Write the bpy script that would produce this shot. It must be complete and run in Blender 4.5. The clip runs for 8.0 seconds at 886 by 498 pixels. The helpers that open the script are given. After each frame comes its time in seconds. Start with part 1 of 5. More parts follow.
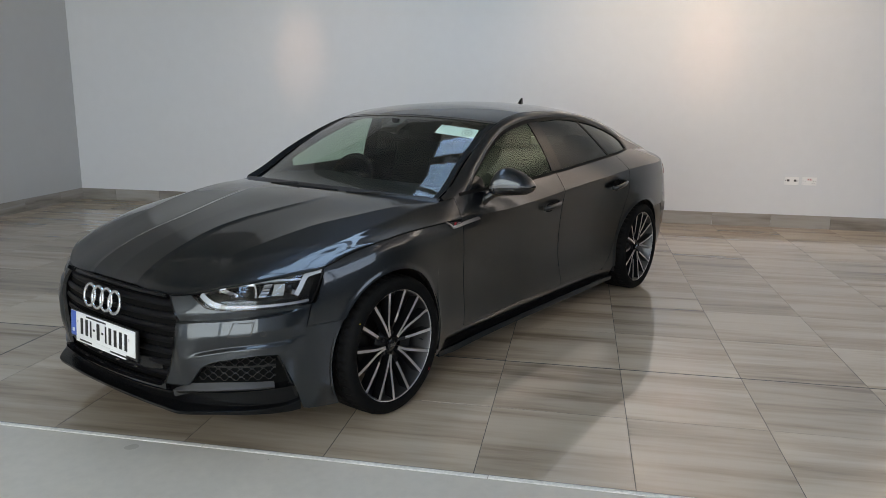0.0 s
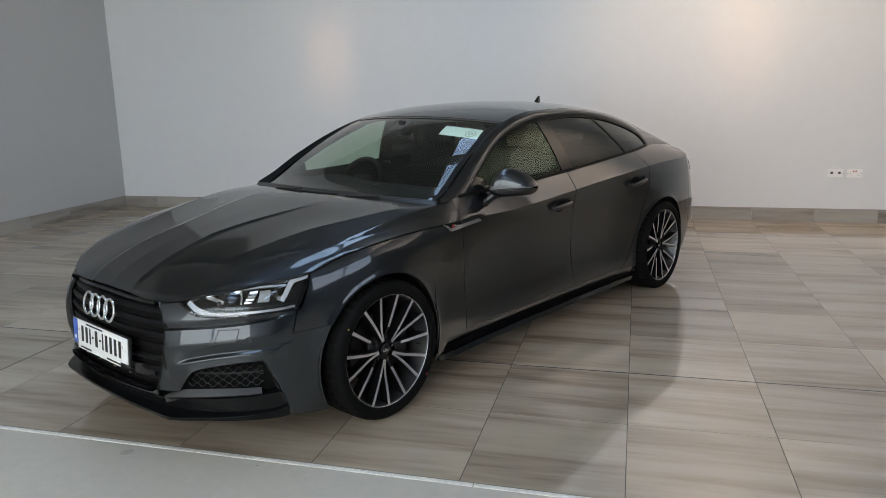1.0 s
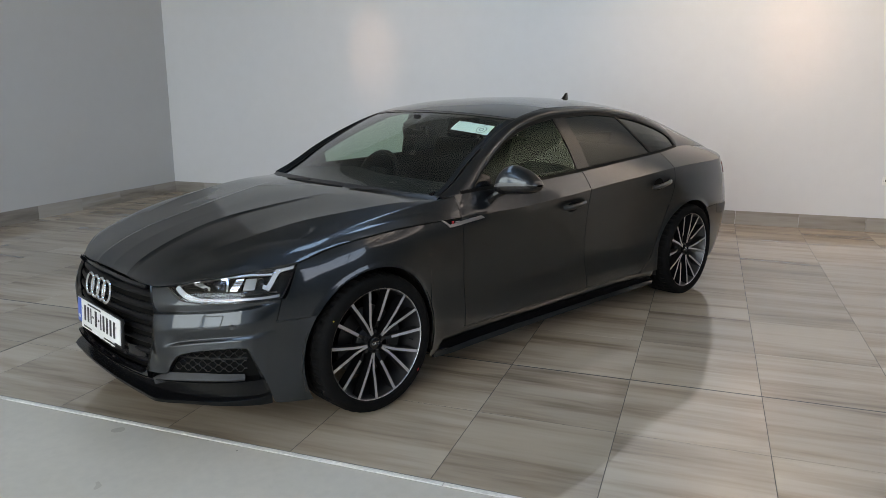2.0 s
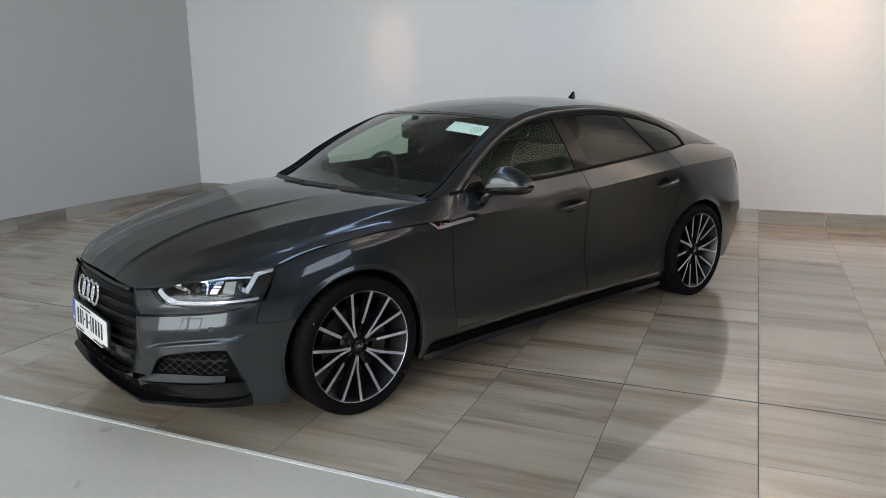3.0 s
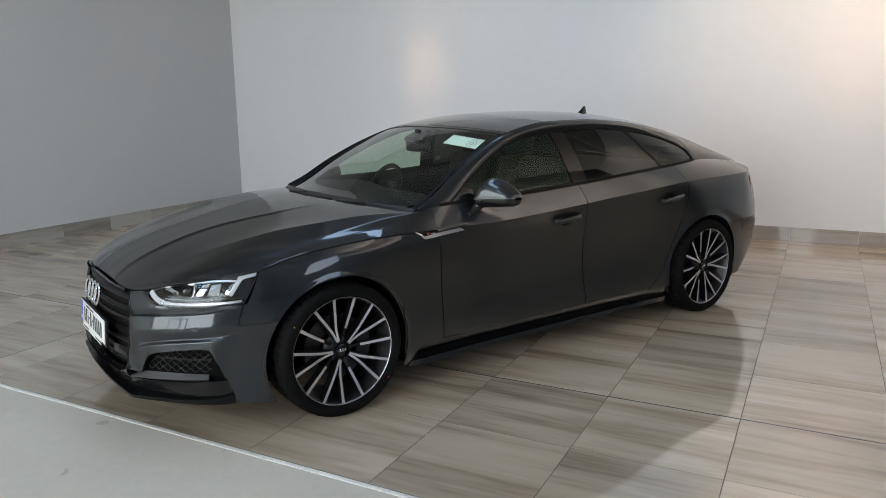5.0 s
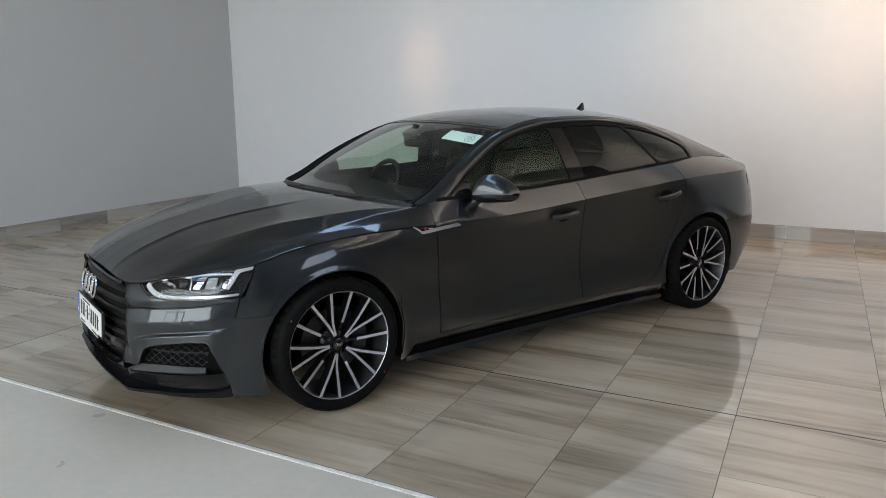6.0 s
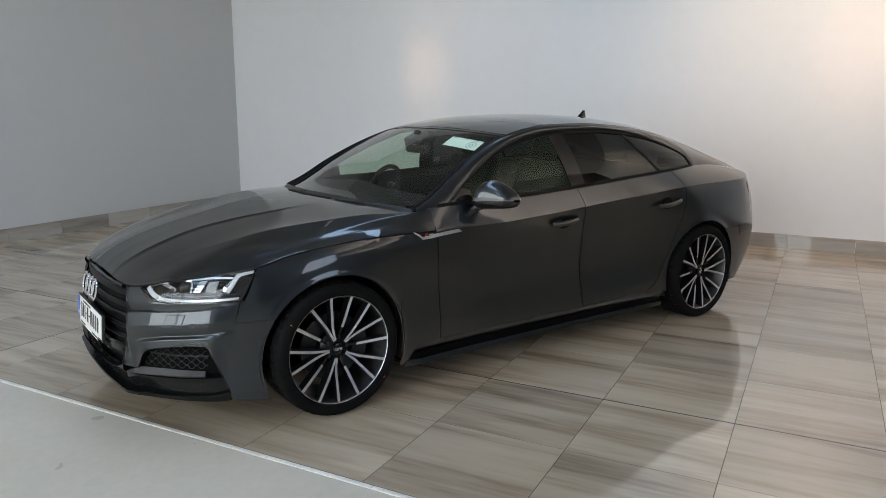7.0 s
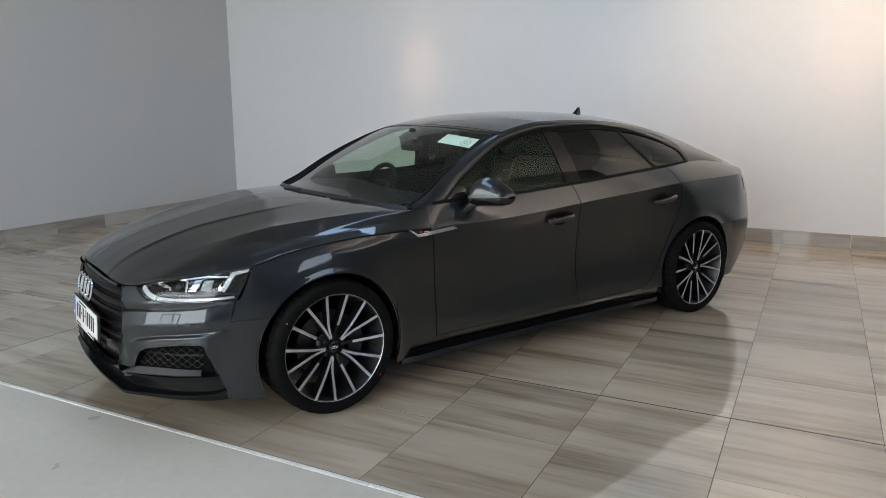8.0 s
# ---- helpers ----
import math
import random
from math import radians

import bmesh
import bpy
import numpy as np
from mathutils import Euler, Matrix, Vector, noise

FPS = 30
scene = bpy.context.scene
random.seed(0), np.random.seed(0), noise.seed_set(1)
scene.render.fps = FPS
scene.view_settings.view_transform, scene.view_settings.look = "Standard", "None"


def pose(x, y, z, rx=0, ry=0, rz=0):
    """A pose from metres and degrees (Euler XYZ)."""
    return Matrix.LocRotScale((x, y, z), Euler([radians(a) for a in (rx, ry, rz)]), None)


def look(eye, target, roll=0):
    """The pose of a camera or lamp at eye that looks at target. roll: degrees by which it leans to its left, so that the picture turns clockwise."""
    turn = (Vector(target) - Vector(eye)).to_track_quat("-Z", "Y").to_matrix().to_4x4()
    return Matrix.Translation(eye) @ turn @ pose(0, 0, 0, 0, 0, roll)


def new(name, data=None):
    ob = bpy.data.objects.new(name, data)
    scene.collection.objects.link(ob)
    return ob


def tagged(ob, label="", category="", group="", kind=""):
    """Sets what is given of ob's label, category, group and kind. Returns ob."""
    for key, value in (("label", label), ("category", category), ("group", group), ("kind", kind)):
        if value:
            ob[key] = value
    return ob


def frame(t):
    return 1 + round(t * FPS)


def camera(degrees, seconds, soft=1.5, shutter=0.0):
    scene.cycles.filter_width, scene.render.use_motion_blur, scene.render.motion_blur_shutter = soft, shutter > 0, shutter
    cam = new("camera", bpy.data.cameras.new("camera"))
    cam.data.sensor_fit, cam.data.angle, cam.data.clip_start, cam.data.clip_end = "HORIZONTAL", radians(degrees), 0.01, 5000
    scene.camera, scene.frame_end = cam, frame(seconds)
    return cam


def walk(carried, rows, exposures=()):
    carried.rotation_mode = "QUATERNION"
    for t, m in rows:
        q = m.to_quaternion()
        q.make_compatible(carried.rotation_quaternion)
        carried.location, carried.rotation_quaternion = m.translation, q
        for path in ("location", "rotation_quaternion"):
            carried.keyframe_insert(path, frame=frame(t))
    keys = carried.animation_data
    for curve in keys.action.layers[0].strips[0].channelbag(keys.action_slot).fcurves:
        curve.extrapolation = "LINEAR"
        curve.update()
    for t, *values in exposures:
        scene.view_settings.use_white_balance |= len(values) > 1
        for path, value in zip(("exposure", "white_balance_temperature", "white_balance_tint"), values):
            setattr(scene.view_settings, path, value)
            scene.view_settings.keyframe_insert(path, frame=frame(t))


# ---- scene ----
cam = camera(61.98, 8.0, soft=0.8)
# seconds, eye x y z, yaw, pitch, roll
PATH = [
    (0.0, -2.4312, -2.9836, 1.4707, -53.187, -12.257, 0.640),
    (0.5, -2.3387, -3.0607, 1.4724, -51.298, -12.518, -0.342),
    (1.0, -2.2135, -3.1755, 1.4759, -48.777, -12.263, -1.190),
    (1.5, -2.0922, -3.2907, 1.4727, -46.009, -12.304, -0.462),
    (3.0, -1.7736, -3.5317, 1.4809, -40.724, -12.691, -0.770),
    (3.5, -1.6707, -3.6371, 1.4935, -38.635, -12.002, -1.212),
    (4.0, -1.5894, -3.7642, 1.4968, -36.613, -11.695, -0.600),
    (5.5, -1.5615, -3.8245, 1.4585, -36.247, -11.425, -0.704),
    (6.0, -1.5669, -3.8240, 1.4599, -36.503, -11.697, -0.274),
    (6.5, -1.5665, -3.8331, 1.4583, -36.411, -11.325, 0.346),
    (7.0, -1.5691, -3.8311, 1.4591, -36.437, -11.216, 0.214),
    (7.5, -1.5667, -3.8409, 1.4559, -36.475, -11.136, 0.156),
    (8.0, -1.5617, -3.8408, 1.4519, -36.616, -11.301, -0.188),
]
walk(cam, [(t, pose(x, y, z, 90 + pitch, 0, yaw) @ pose(0, 0, 0, 0, 0, roll)) for t, x, y, z, yaw, pitch, roll in PATH], [(0.0, 0.15, 13000, 31), (1.5, 0.21, 13000, 31), (3.5, 0.38, 13000, 31), (8.0, 0.4, 13000, 31)])

# ---- the room's own axes: u runs away from the camera to the back wall, v along that wall ----
TURN = radians(-63.52)
ROOM = Matrix(((-math.sin(TURN), -math.cos(TURN), 0, 0), (math.cos(TURN), -math.sin(TURN), 0, 0), (0, 0, 1, 0), (0, 0, 0, 1)))  # x along u, y against v
U_BACK, U_FRONT, V_LEFT, V_RIGHT, Z_CEIL = 5.14, -7.0, -4.83, 9.0, 5.0
U_STRIP, STRIP_LEAN = -0.872, -0.0125
TILE = 0.62


def room(u, v, z=0.0):
    return Vector((-math.sin(TURN) * u + math.cos(TURN) * v, math.cos(TURN) * u + math.sin(TURN) * v, z))


# ---- world and lamps ----
world = bpy.data.worlds.new("sky")
scene.world = world
world.use_nodes = True
sky = world.node_tree.nodes.new("ShaderNodeTexSky")
sky.sky_type, sky.sun_disc, sky.sun_elevation, sky.sun_rotation = "NISHITA", False, radians(35), radians(200)
world.node_tree.links.new(sky.outputs[0], world.node_tree.nodes["Background"].inputs[0])
world.node_tree.nodes["Background"].inputs[1].default_value = 0.12

SKYLIGHTS = [(-2.6, 3.4, 0.15, 1.0), (-6.6, -4.0, 0.15, 1.0), (-6.6, -4.0, 3.3, 1.0)]  # u from, u to, v of the middle, width
for u0, u1, v, w in SKYLIGHTS:
    data = bpy.data.lights.new("skylight_daylight", "AREA")
    data.shape, data.size, data.size_y, data.energy, data.color = "RECTANGLE", u1 - u0, w, 13 * (u1 - u0), (0.16, 0.5, 1.0)
    lamp = new("skylight_daylight", data)
    lamp.matrix_world = Matrix.Translation(room((u0 + u1) / 2, v, Z_CEIL + 0.12)) @ ROOM

WINDOWS = [(-4.6, -0.97), (-0.89, 2.74)]  # v from, v to
for v0, v1 in WINDOWS:
    data = bpy.data.lights.new("window_daylight", "AREA")
    data.shape, data.size, data.size_y, data.energy, data.color = "RECTANGLE", v1 - v0, 4.3, 262 + 9 * v0, (0.44, 0.73, 0.99)
    lamp = new("window_daylight", data)
    lamp.matrix_world = look(room(U_FRONT - 0.1, (v0 + v1) / 2, 2.3), room(0, (v0 + v1) / 2, 2.3))

END_WINDOW = (-4.2, -0.2, 2.2, 4.6)  # u from, u to, sill and head height, in the end wall
data = bpy.data.lights.new("window_daylight", "AREA")
data.shape, data.size, data.size_y, data.energy, data.color = "RECTANGLE", END_WINDOW[1] - END_WINDOW[0], END_WINDOW[3] - END_WINDOW[2], 85, (0.17, 0.5, 1.0)
lamp = new("window_daylight", data)
lamp.matrix_world = look(room((END_WINDOW[0] + END_WINDOW[1]) / 2, V_RIGHT + 0.1, (END_WINDOW[2] + END_WINDOW[3]) / 2), room((END_WINDOW[0] + END_WINDOW[1]) / 2, 0, (END_WINDOW[2] + END_WINDOW[3]) / 2))

# The last beam is added out of view, brightening wall that the shoulder reflects.
SPOTS = [(-1.75, 2.2, 1.85, 85, 14), (-1.5, 2.2, 1.4, 36, 60), (2.92, 2.2, 1.95, 100, 16), (2.92, 2.2, 2.0, 265, 80), (6.5, 2.2, 3.9, 360, 80)]  # v, way out from the wall, height aimed at, strength, width in degrees
for v, off, z, power, wide in SPOTS:
    data = bpy.data.lights.new("wall_spot_beam", "SPOT")
    data.energy, data.color, data.spot_size, data.spot_blend, data.shadow_soft_size = power, ((1.0, 0.88, 0.87) if wide < 40 else (0.78, 0.88, 0.95)), radians(wide), 1.0, 0.05
    lamp = new("wall_spot_beam", data)
    lamp.matrix_world = look(room(U_BACK - off, v, Z_CEIL - 0.36), room(U_BACK, v, z))

# Fill lamp added out of view: brightens the ceiling that the car's shoulder reflects.
FILL_TROUGH = (0.4, 4.8, 3.1)  # u from, u to and height of the added, unseen trough on the end wall
data = bpy.data.lights.new("uplighter_glow", "AREA")
data.shape, data.size, data.size_y, data.energy, data.color = "RECTANGLE", FILL_TROUGH[1] - FILL_TROUGH[0] - 0.1, 0.14, 230, (0.6, 0.79, 1.0)
lamp = new("uplighter_glow", data)
lamp.matrix_world = Matrix.Translation(room((FILL_TROUGH[0] + FILL_TROUGH[1]) / 2, V_RIGHT - 0.3, FILL_TROUGH[2])) @ ROOM @ pose(0, 0, 0, 180, 0, 0)


# ---- materials ----
def nodes_of(m):
    return m.node_tree.nodes, m.node_tree.links


def material(name, colour, rough=0.5, metal=0.0, coat=0.0, grain=0.0, scale=40.0, bump=0.0, spread=0.0, wear=0.0):
    """Principled surface with two scales of variation in colour and roughness, and fine relief."""
    m = bpy.data.materials.new(name)
    m.use_nodes = True
    ns, ln = nodes_of(m)
    p = ns["Principled BSDF"]
    p.inputs["Base Color"].default_value = (*colour, 1)
    p.inputs["Roughness"].default_value = rough
    p.inputs["Metallic"].default_value = metal
    p.inputs["Coat Weight"].default_value = coat
    p.inputs["Coat Roughness"].default_value = 0.03
    if grain or bump or wear:
        co = ns.new("ShaderNodeTexCoord")
        fine = ns.new("ShaderNodeTexNoise")
        fine.inputs["Scale"].default_value, fine.inputs["Detail"].default_value = scale, 6
        broad = ns.new("ShaderNodeTexNoise")
        broad.inputs["Scale"].default_value, broad.inputs["Detail"].default_value = scale / 14, 3
        for n in (fine, broad):
            ln.new(co.outputs["Object"], n.inputs["Vector"])
        both = ns.new("ShaderNodeMath")
        both.operation = "ADD"
        ln.new(fine.outputs[0], both.inputs[0])
        ln.new(broad.outputs[0], both.inputs[1])
        ramp = ns.new("ShaderNodeMapRange")
        ramp.inputs["From Min"].default_value, ramp.inputs["From Max"].default_value = 0.6, 1.4
        ramp.inputs["To Min"].default_value, ramp.inputs["To Max"].default_value = 1 - grain, 1 + grain
        ln.new(both.outputs[0], ramp.inputs["Value"])
        tint = ns.new("ShaderNodeMix")
        tint.data_type, tint.blend_type = "RGBA", "MULTIPLY"
        tint.inputs[0].default_value = 1
        tint.inputs[6].default_value = (*colour, 1)
        ln.new(ramp.outputs[0], tint.inputs[7])
        last = tint.outputs[2]
        if spread:
            info = ns.new("ShaderNodeObjectInfo")
            r2 = ns.new("ShaderNodeMapRange")
            r2.inputs["To Min"].default_value, r2.inputs["To Max"].default_value = 1 - spread, 1 + spread
            ln.new(info.outputs["Random"], r2.inputs["Value"])
            t2 = ns.new("ShaderNodeMix")
            t2.data_type, t2.blend_type = "RGBA", "MULTIPLY"
            t2.inputs[0].default_value = 1
            ln.new(last, t2.inputs[6])
            ln.new(r2.outputs[0], t2.inputs[7])
            last = t2.outputs[2]
        ln.new(last, p.inputs["Base Color"])
        if wear:
            rr = ns.new("ShaderNodeMapRange")
            rr.inputs["From Min"].default_value, rr.inputs["From Max"].default_value = 0.3, 0.7
            rr.inputs["To Min"].default_value, rr.inputs["To Max"].default_value = max(0, rough - wear), rough + wear
            ln.new(broad.outputs[0], rr.inputs["Value"])
            ln.new(rr.outputs[0], p.inputs["Roughness"])
        if bump:
            b = ns.new("ShaderNodeBump")
            b.inputs["Strength"].default_value, b.inputs["Distance"].default_value = 1, bump
            ln.new(fine.outputs[0], b.inputs["Height"])
            ln.new(b.outputs[0], p.inputs["Normal"])
    return m


def glass_pane(name, tint, face_on=0.045, gloss=(1.0, 1.0, 1.0)):
    """Thin pane: clear or tinted, with the gloss of glass, stronger at a glancing angle."""
    m = bpy.data.materials.new(name)
    m.use_nodes = True
    ns, ln = nodes_of(m)
    ns.remove(ns["Principled BSDF"])
    clear, shine, slope, power, ramp, mix = (ns.new("ShaderNode" + k) for k in ("BsdfTransparent", "BsdfGlossy", "LayerWeight", "Math", "MapRange", "MixShader"))
    clear.inputs[0].default_value = (*tint, 1)
    shine.inputs["Roughness"].default_value = 0.0
    shine.inputs["Color"].default_value = (*gloss, 1)
    slope.inputs[0].default_value = 0.5
    power.operation, power.inputs[1].default_value = "POWER", 4.5
    ramp.inputs["To Min"].default_value = face_on
    ln.new(slope.outputs["Facing"], power.inputs[0])
    ln.new(power.outputs[0], ramp.inputs["Value"])
    ln.new(ramp.outputs[0], mix.inputs[0])
    ln.new(clear.outputs[0], mix.inputs[1])
    ln.new(shine.outputs[0], mix.inputs[2])
    ln.new(mix.outputs[0], ns["Material Output"].inputs[0])
    return m


def glowing(name, colour, strength):
    m = bpy.data.materials.new(name)
    m.use_nodes = True
    p = m.node_tree.nodes["Principled BSDF"]
    p.inputs["Base Color"].default_value = (*colour, 1)
    p.inputs["Emission Color"].default_value = (*colour, 1)
    p.inputs["Emission Strength"].default_value = strength
    return m


def car_paint():
    m = material("grey_metallic_paint", (0.0265, 0.034, 0.0405), 0.36, 1.0, 1.0)
    ns, ln = nodes_of(m)
    p = ns["Principled BSDF"]
    co, flake, ramp, tint = (ns.new("ShaderNode" + k) for k in ("TexCoord", "TexVoronoi", "MapRange", "Mix"))
    flake.inputs["Scale"].default_value = 1400
    ramp.inputs["To Min"].default_value, ramp.inputs["To Max"].default_value = 0.8, 1.25
    tint.data_type, tint.blend_type = "RGBA", "MULTIPLY"
    tint.inputs[0].default_value = 1
    tint.inputs[6].default_value = (0.0265, 0.034, 0.0405, 1)
    p.inputs["Coat IOR"].default_value = 1.6
    p.inputs["Specular Tint"].default_value = (0.47, 0.48, 0.48, 1)  # the flakes lie under lacquer and gain less at a glancing angle
    ln.new(co.outputs["Object"], flake.inputs["Vector"])
    ln.new(flake.outputs["Color"], ramp.inputs["Value"])
    ln.new(ramp.outputs[0], tint.inputs[7])
    ln.new(tint.outputs[2], p.inputs["Base Color"])
    dust = ns.new("ShaderNodeTexNoise")
    dust.inputs["Scale"].default_value, dust.inputs["Detail"].default_value = 3, 5
    dr = ns.new("ShaderNodeMapRange")
    dr.inputs["To Min"].default_value, dr.inputs["To Max"].default_value = 0.02, 0.07
    ln.new(co.outputs["Object"], dust.inputs["Vector"])
    ln.new(dust.outputs[0], dr.inputs["Value"])
    ln.new(dr.outputs[0], p.inputs["Coat Roughness"])
    return m


def veined_tile(name="veined_porcelain", tone=1.0, warm=1.0, ior=2.1):
    """Polished porcelain with long streaks along the tile, each tile from another part of the pattern."""
    m = material(name, (0.4, 0.37, 0.34), 0.08)
    ns, ln = nodes_of(m)
    p = ns["Principled BSDF"]
    co, info, comb, add, sep = (ns.new("ShaderNode" + k) for k in ("TexCoord", "ObjectInfo", "CombineXYZ", "VectorMath", "Mapping"))
    sep.inputs["Scale"].default_value = (1.0, 0.09, 1.0)
    wob = ns.new("ShaderNodeMath")
    wob.operation, wob.inputs[1].default_value = "MULTIPLY", 37.0
    ln.new(info.outputs["Random"], wob.inputs[0])
    ln.new(wob.outputs[0], comb.inputs[0])
    ln.new(wob.outputs[0], comb.inputs[1])
    add.operation = "ADD"
    ln.new(co.outputs["Object"], sep.inputs["Vector"])
    ln.new(sep.outputs[0], add.inputs[0])
    ln.new(comb.outputs[0], add.inputs[1])
    broad, fine = ns.new("ShaderNodeTexNoise"), ns.new("ShaderNodeTexNoise")
    broad.inputs["Scale"].default_value, broad.inputs["Detail"].default_value, broad.inputs["Distortion"].default_value = 6, 4, 0.5
    fine.inputs["Scale"].default_value, fine.inputs["Detail"].default_value, fine.inputs["Distortion"].default_value = 34, 5, 0.3
    for n in (broad, fine):
        ln.new(add.outputs[0], n.inputs["Vector"])
    ramp = ns.new("ShaderNodeValToRGB")
    r = ramp.color_ramp
    r.elements[0].position, r.elements[0].color = 0.30, (0.20 * tone * warm, 0.155 * tone, 0.125 * tone / warm, 1)
    r.elements[1].position, r.elements[1].color = 0.72, (0.50 * tone * warm, 0.448 * tone, 0.396 * tone / warm, 1)
    r.elements.new(0.45).color = (0.365 * tone * warm, 0.308 * tone, 0.265 * tone / warm, 1)
    r.elements.new(0.55).color = (0.444 * tone * warm, 0.392 * tone, 0.344 * tone / warm, 1)
    mixv = ns.new("ShaderNodeMix")
    mixv.inputs[0].default_value = 0.25
    ln.new(broad.outputs[0], mixv.inputs[2])
    ln.new(fine.outputs[0], mixv.inputs[3])
    ln.new(mixv.outputs[0], ramp.inputs[0])
    shade = ns.new("ShaderNodeMapRange")
    shade.inputs["To Min"].default_value, shade.inputs["To Max"].default_value = 0.78, 1.02
    ln.new(info.outputs["Random"], shade.inputs["Value"])
    tint = ns.new("ShaderNodeMix")
    tint.data_type, tint.blend_type = "RGBA", "MULTIPLY"
    tint.inputs[0].default_value = 1
    ln.new(ramp.outputs[0], tint.inputs[6])
    ln.new(shade.outputs[0], tint.inputs[7])
    ln.new(tint.outputs[2], p.inputs["Base Color"])
    smear = ns.new("ShaderNodeTexNoise")
    smear.inputs["Scale"].default_value = 5
    ln.new(co.outputs["Object"], smear.inputs["Vector"])
    sr = ns.new("ShaderNodeMapRange")
    sr.inputs["To Min"].default_value, sr.inputs["To Max"].default_value = 0.02, 0.06
    p.inputs["IOR"].default_value = ior
    ln.new(smear.outputs[0], sr.inputs["Value"])
    ln.new(sr.outputs[0], p.inputs["Roughness"])
    return m


PAINT = car_paint()

BLACK_GLOSS = material("black_gloss_plastic", (0.006, 0.006, 0.007), 0.12)
SLAT_BLACK = material("dark_slat_plastic", (0.005, 0.005, 0.006), 0.34, grain=0.2, scale=200)
SEAL_BLACK = material("black_rubber_seal", (0.004, 0.004, 0.0042), 0.5, grain=0.2, scale=200)
BLACK_SATIN = material("black_satin_plastic", (0.012, 0.012, 0.013), 0.42, grain=0.2, scale=300)
DARK_VOID = material("dark_cavity", (0.004, 0.004, 0.004), 0.9, grain=0.3, scale=60)
RUBBER = material("tyre_rubber", (0.008, 0.008, 0.0083), 0.65, grain=0.25, scale=120, bump=0.0004)
SILVER = material("diamond_turned_alloy", (0.6, 0.61, 0.63), 0.36, 0.9, grain=0.06, scale=200)
ALLOY_DARK = material("anthracite_alloy", (0.018, 0.019, 0.021), 0.3, 0.7, grain=0.1, scale=90)
BARREL = material("grey_alloy_barrel", (0.16, 0.163, 0.17), 0.34, 0.9, grain=0.1, scale=90)
STEEL = material("brushed_steel", (0.045, 0.045, 0.046), 0.4, 1.0, grain=0.15, scale=150)
CHROME = material("chrome", (0.82, 0.83, 0.85), 0.06, 1.0)
SATIN_METAL = material("satin_aluminium_trim", (0.6, 0.6, 0.62), 0.28, 1.0)
BLADE_GREY = material("grey_bumper_blade", (0.06, 0.06, 0.062), 0.5, 0.3, grain=0.1, scale=150)
LAMP_HOUSING = material("lamp_housing", (0.02, 0.02, 0.022), 0.25, grain=0.2, scale=120)
LAMP_LENS = glass_pane("lamp_lens", (0.93, 0.95, 0.97), 0.05)
LIGHT_GUIDE = material("clear_light_guide", (0.52, 0.54, 0.57), 0.15)
COVER_GREY = material("lamp_cover_grey", (0.09, 0.09, 0.095), 0.3)
FROSTED = material("frosted_lamp_lens", (0.3, 0.31, 0.31), 0.3)
SPLITTER_BLACK = material("satin_black_splitter", (0.004, 0.004, 0.0045), 0.24, grain=0.2, scale=200)
PILLAR_BLACK = material("gloss_black_pillar_trim", (0.004, 0.004, 0.0045), 0.08)
MESH_BLACK = material("black_mesh_plastic", (0.006, 0.006, 0.007), 0.32)
RED_LENS = material("red_lamp_lens", (0.16, 0.008, 0.01), 0.1, coat=1.0)
SCREEN_GLASS = glass_pane("green_tinted_screen", (0.84, 0.98, 0.9), 0.045)
SIDE_GLASS = glass_pane("green_tinted_side_glass", (0.45, 0.6, 0.51), 0.045, (0.6, 0.78, 0.68))
PRIVACY_GLASS = glass_pane("dark_privacy_glass", (0.03, 0.034, 0.034), 0.023, (0.76, 0.84, 0.86))
CABIN_BLACK = material("cabin_black", (0.014, 0.014, 0.015), 0.6, grain=0.2, scale=120)
LEATHER = material("black_leather", (0.01, 0.01, 0.0105), 0.5, grain=0.2, scale=140, bump=0.00008)
HEADLINER = material("grey_headliner", (0.06, 0.06, 0.06), 0.9, grain=0.1, scale=200)
PLATE_WHITE = material("white_plate", (0.78, 0.78, 0.77), 0.35, grain=0.04, scale=30)
PLATE_BLUE = material("blue_plate_band", (0.02, 0.11, 0.42), 0.35)
PRINT_BLACK = material("black_print", (0.012, 0.012, 0.013), 0.5)
PRINT_GREY = material("grey_print", (0.4, 0.46, 0.45), 0.5)
MARK_YELLOW = material("yellow_paint_mark", (0.5, 0.4, 0.05), 0.6)
BADGE_RED = material("red_badge_enamel", (0.5, 0.02, 0.03), 0.3)
STICKER = material("pale_green_sticker", (0.78, 0.9, 0.86), 0.5, grain=0.03, scale=50)
# Unseen end wall, coloured dark so that the doors mirror less light.
WALL_END = material("darkened_unseen_wall", (0.14, 0.143, 0.148), 0.5, grain=0.03, scale=8, bump=0.0003, wear=0.06)
WALL_PAINT = material("white_wall_paint", (0.74, 0.755, 0.77), 0.42, grain=0.02, scale=8, bump=0.0003, wear=0.06)
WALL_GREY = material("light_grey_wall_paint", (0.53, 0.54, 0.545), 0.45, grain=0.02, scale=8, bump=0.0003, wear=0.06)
CEILING_PAINT = material("grey_ceiling_deck", (0.4, 0.4, 0.396), 0.7, grain=0.06, scale=6)
STEEL_GREY = material("light_painted_steel", (0.5, 0.5, 0.51), 0.5, grain=0.1, scale=10)
TILE_MAT = veined_tile("veined_porcelain", 1.14, 1.12, 2.35)
SKIRTING = veined_tile("veined_skirting_porcelain", 0.92, 0.96, 1.6)
GROUT = material("dark_grout", (0.035, 0.031, 0.027), 0.85, grain=0.2, scale=80)
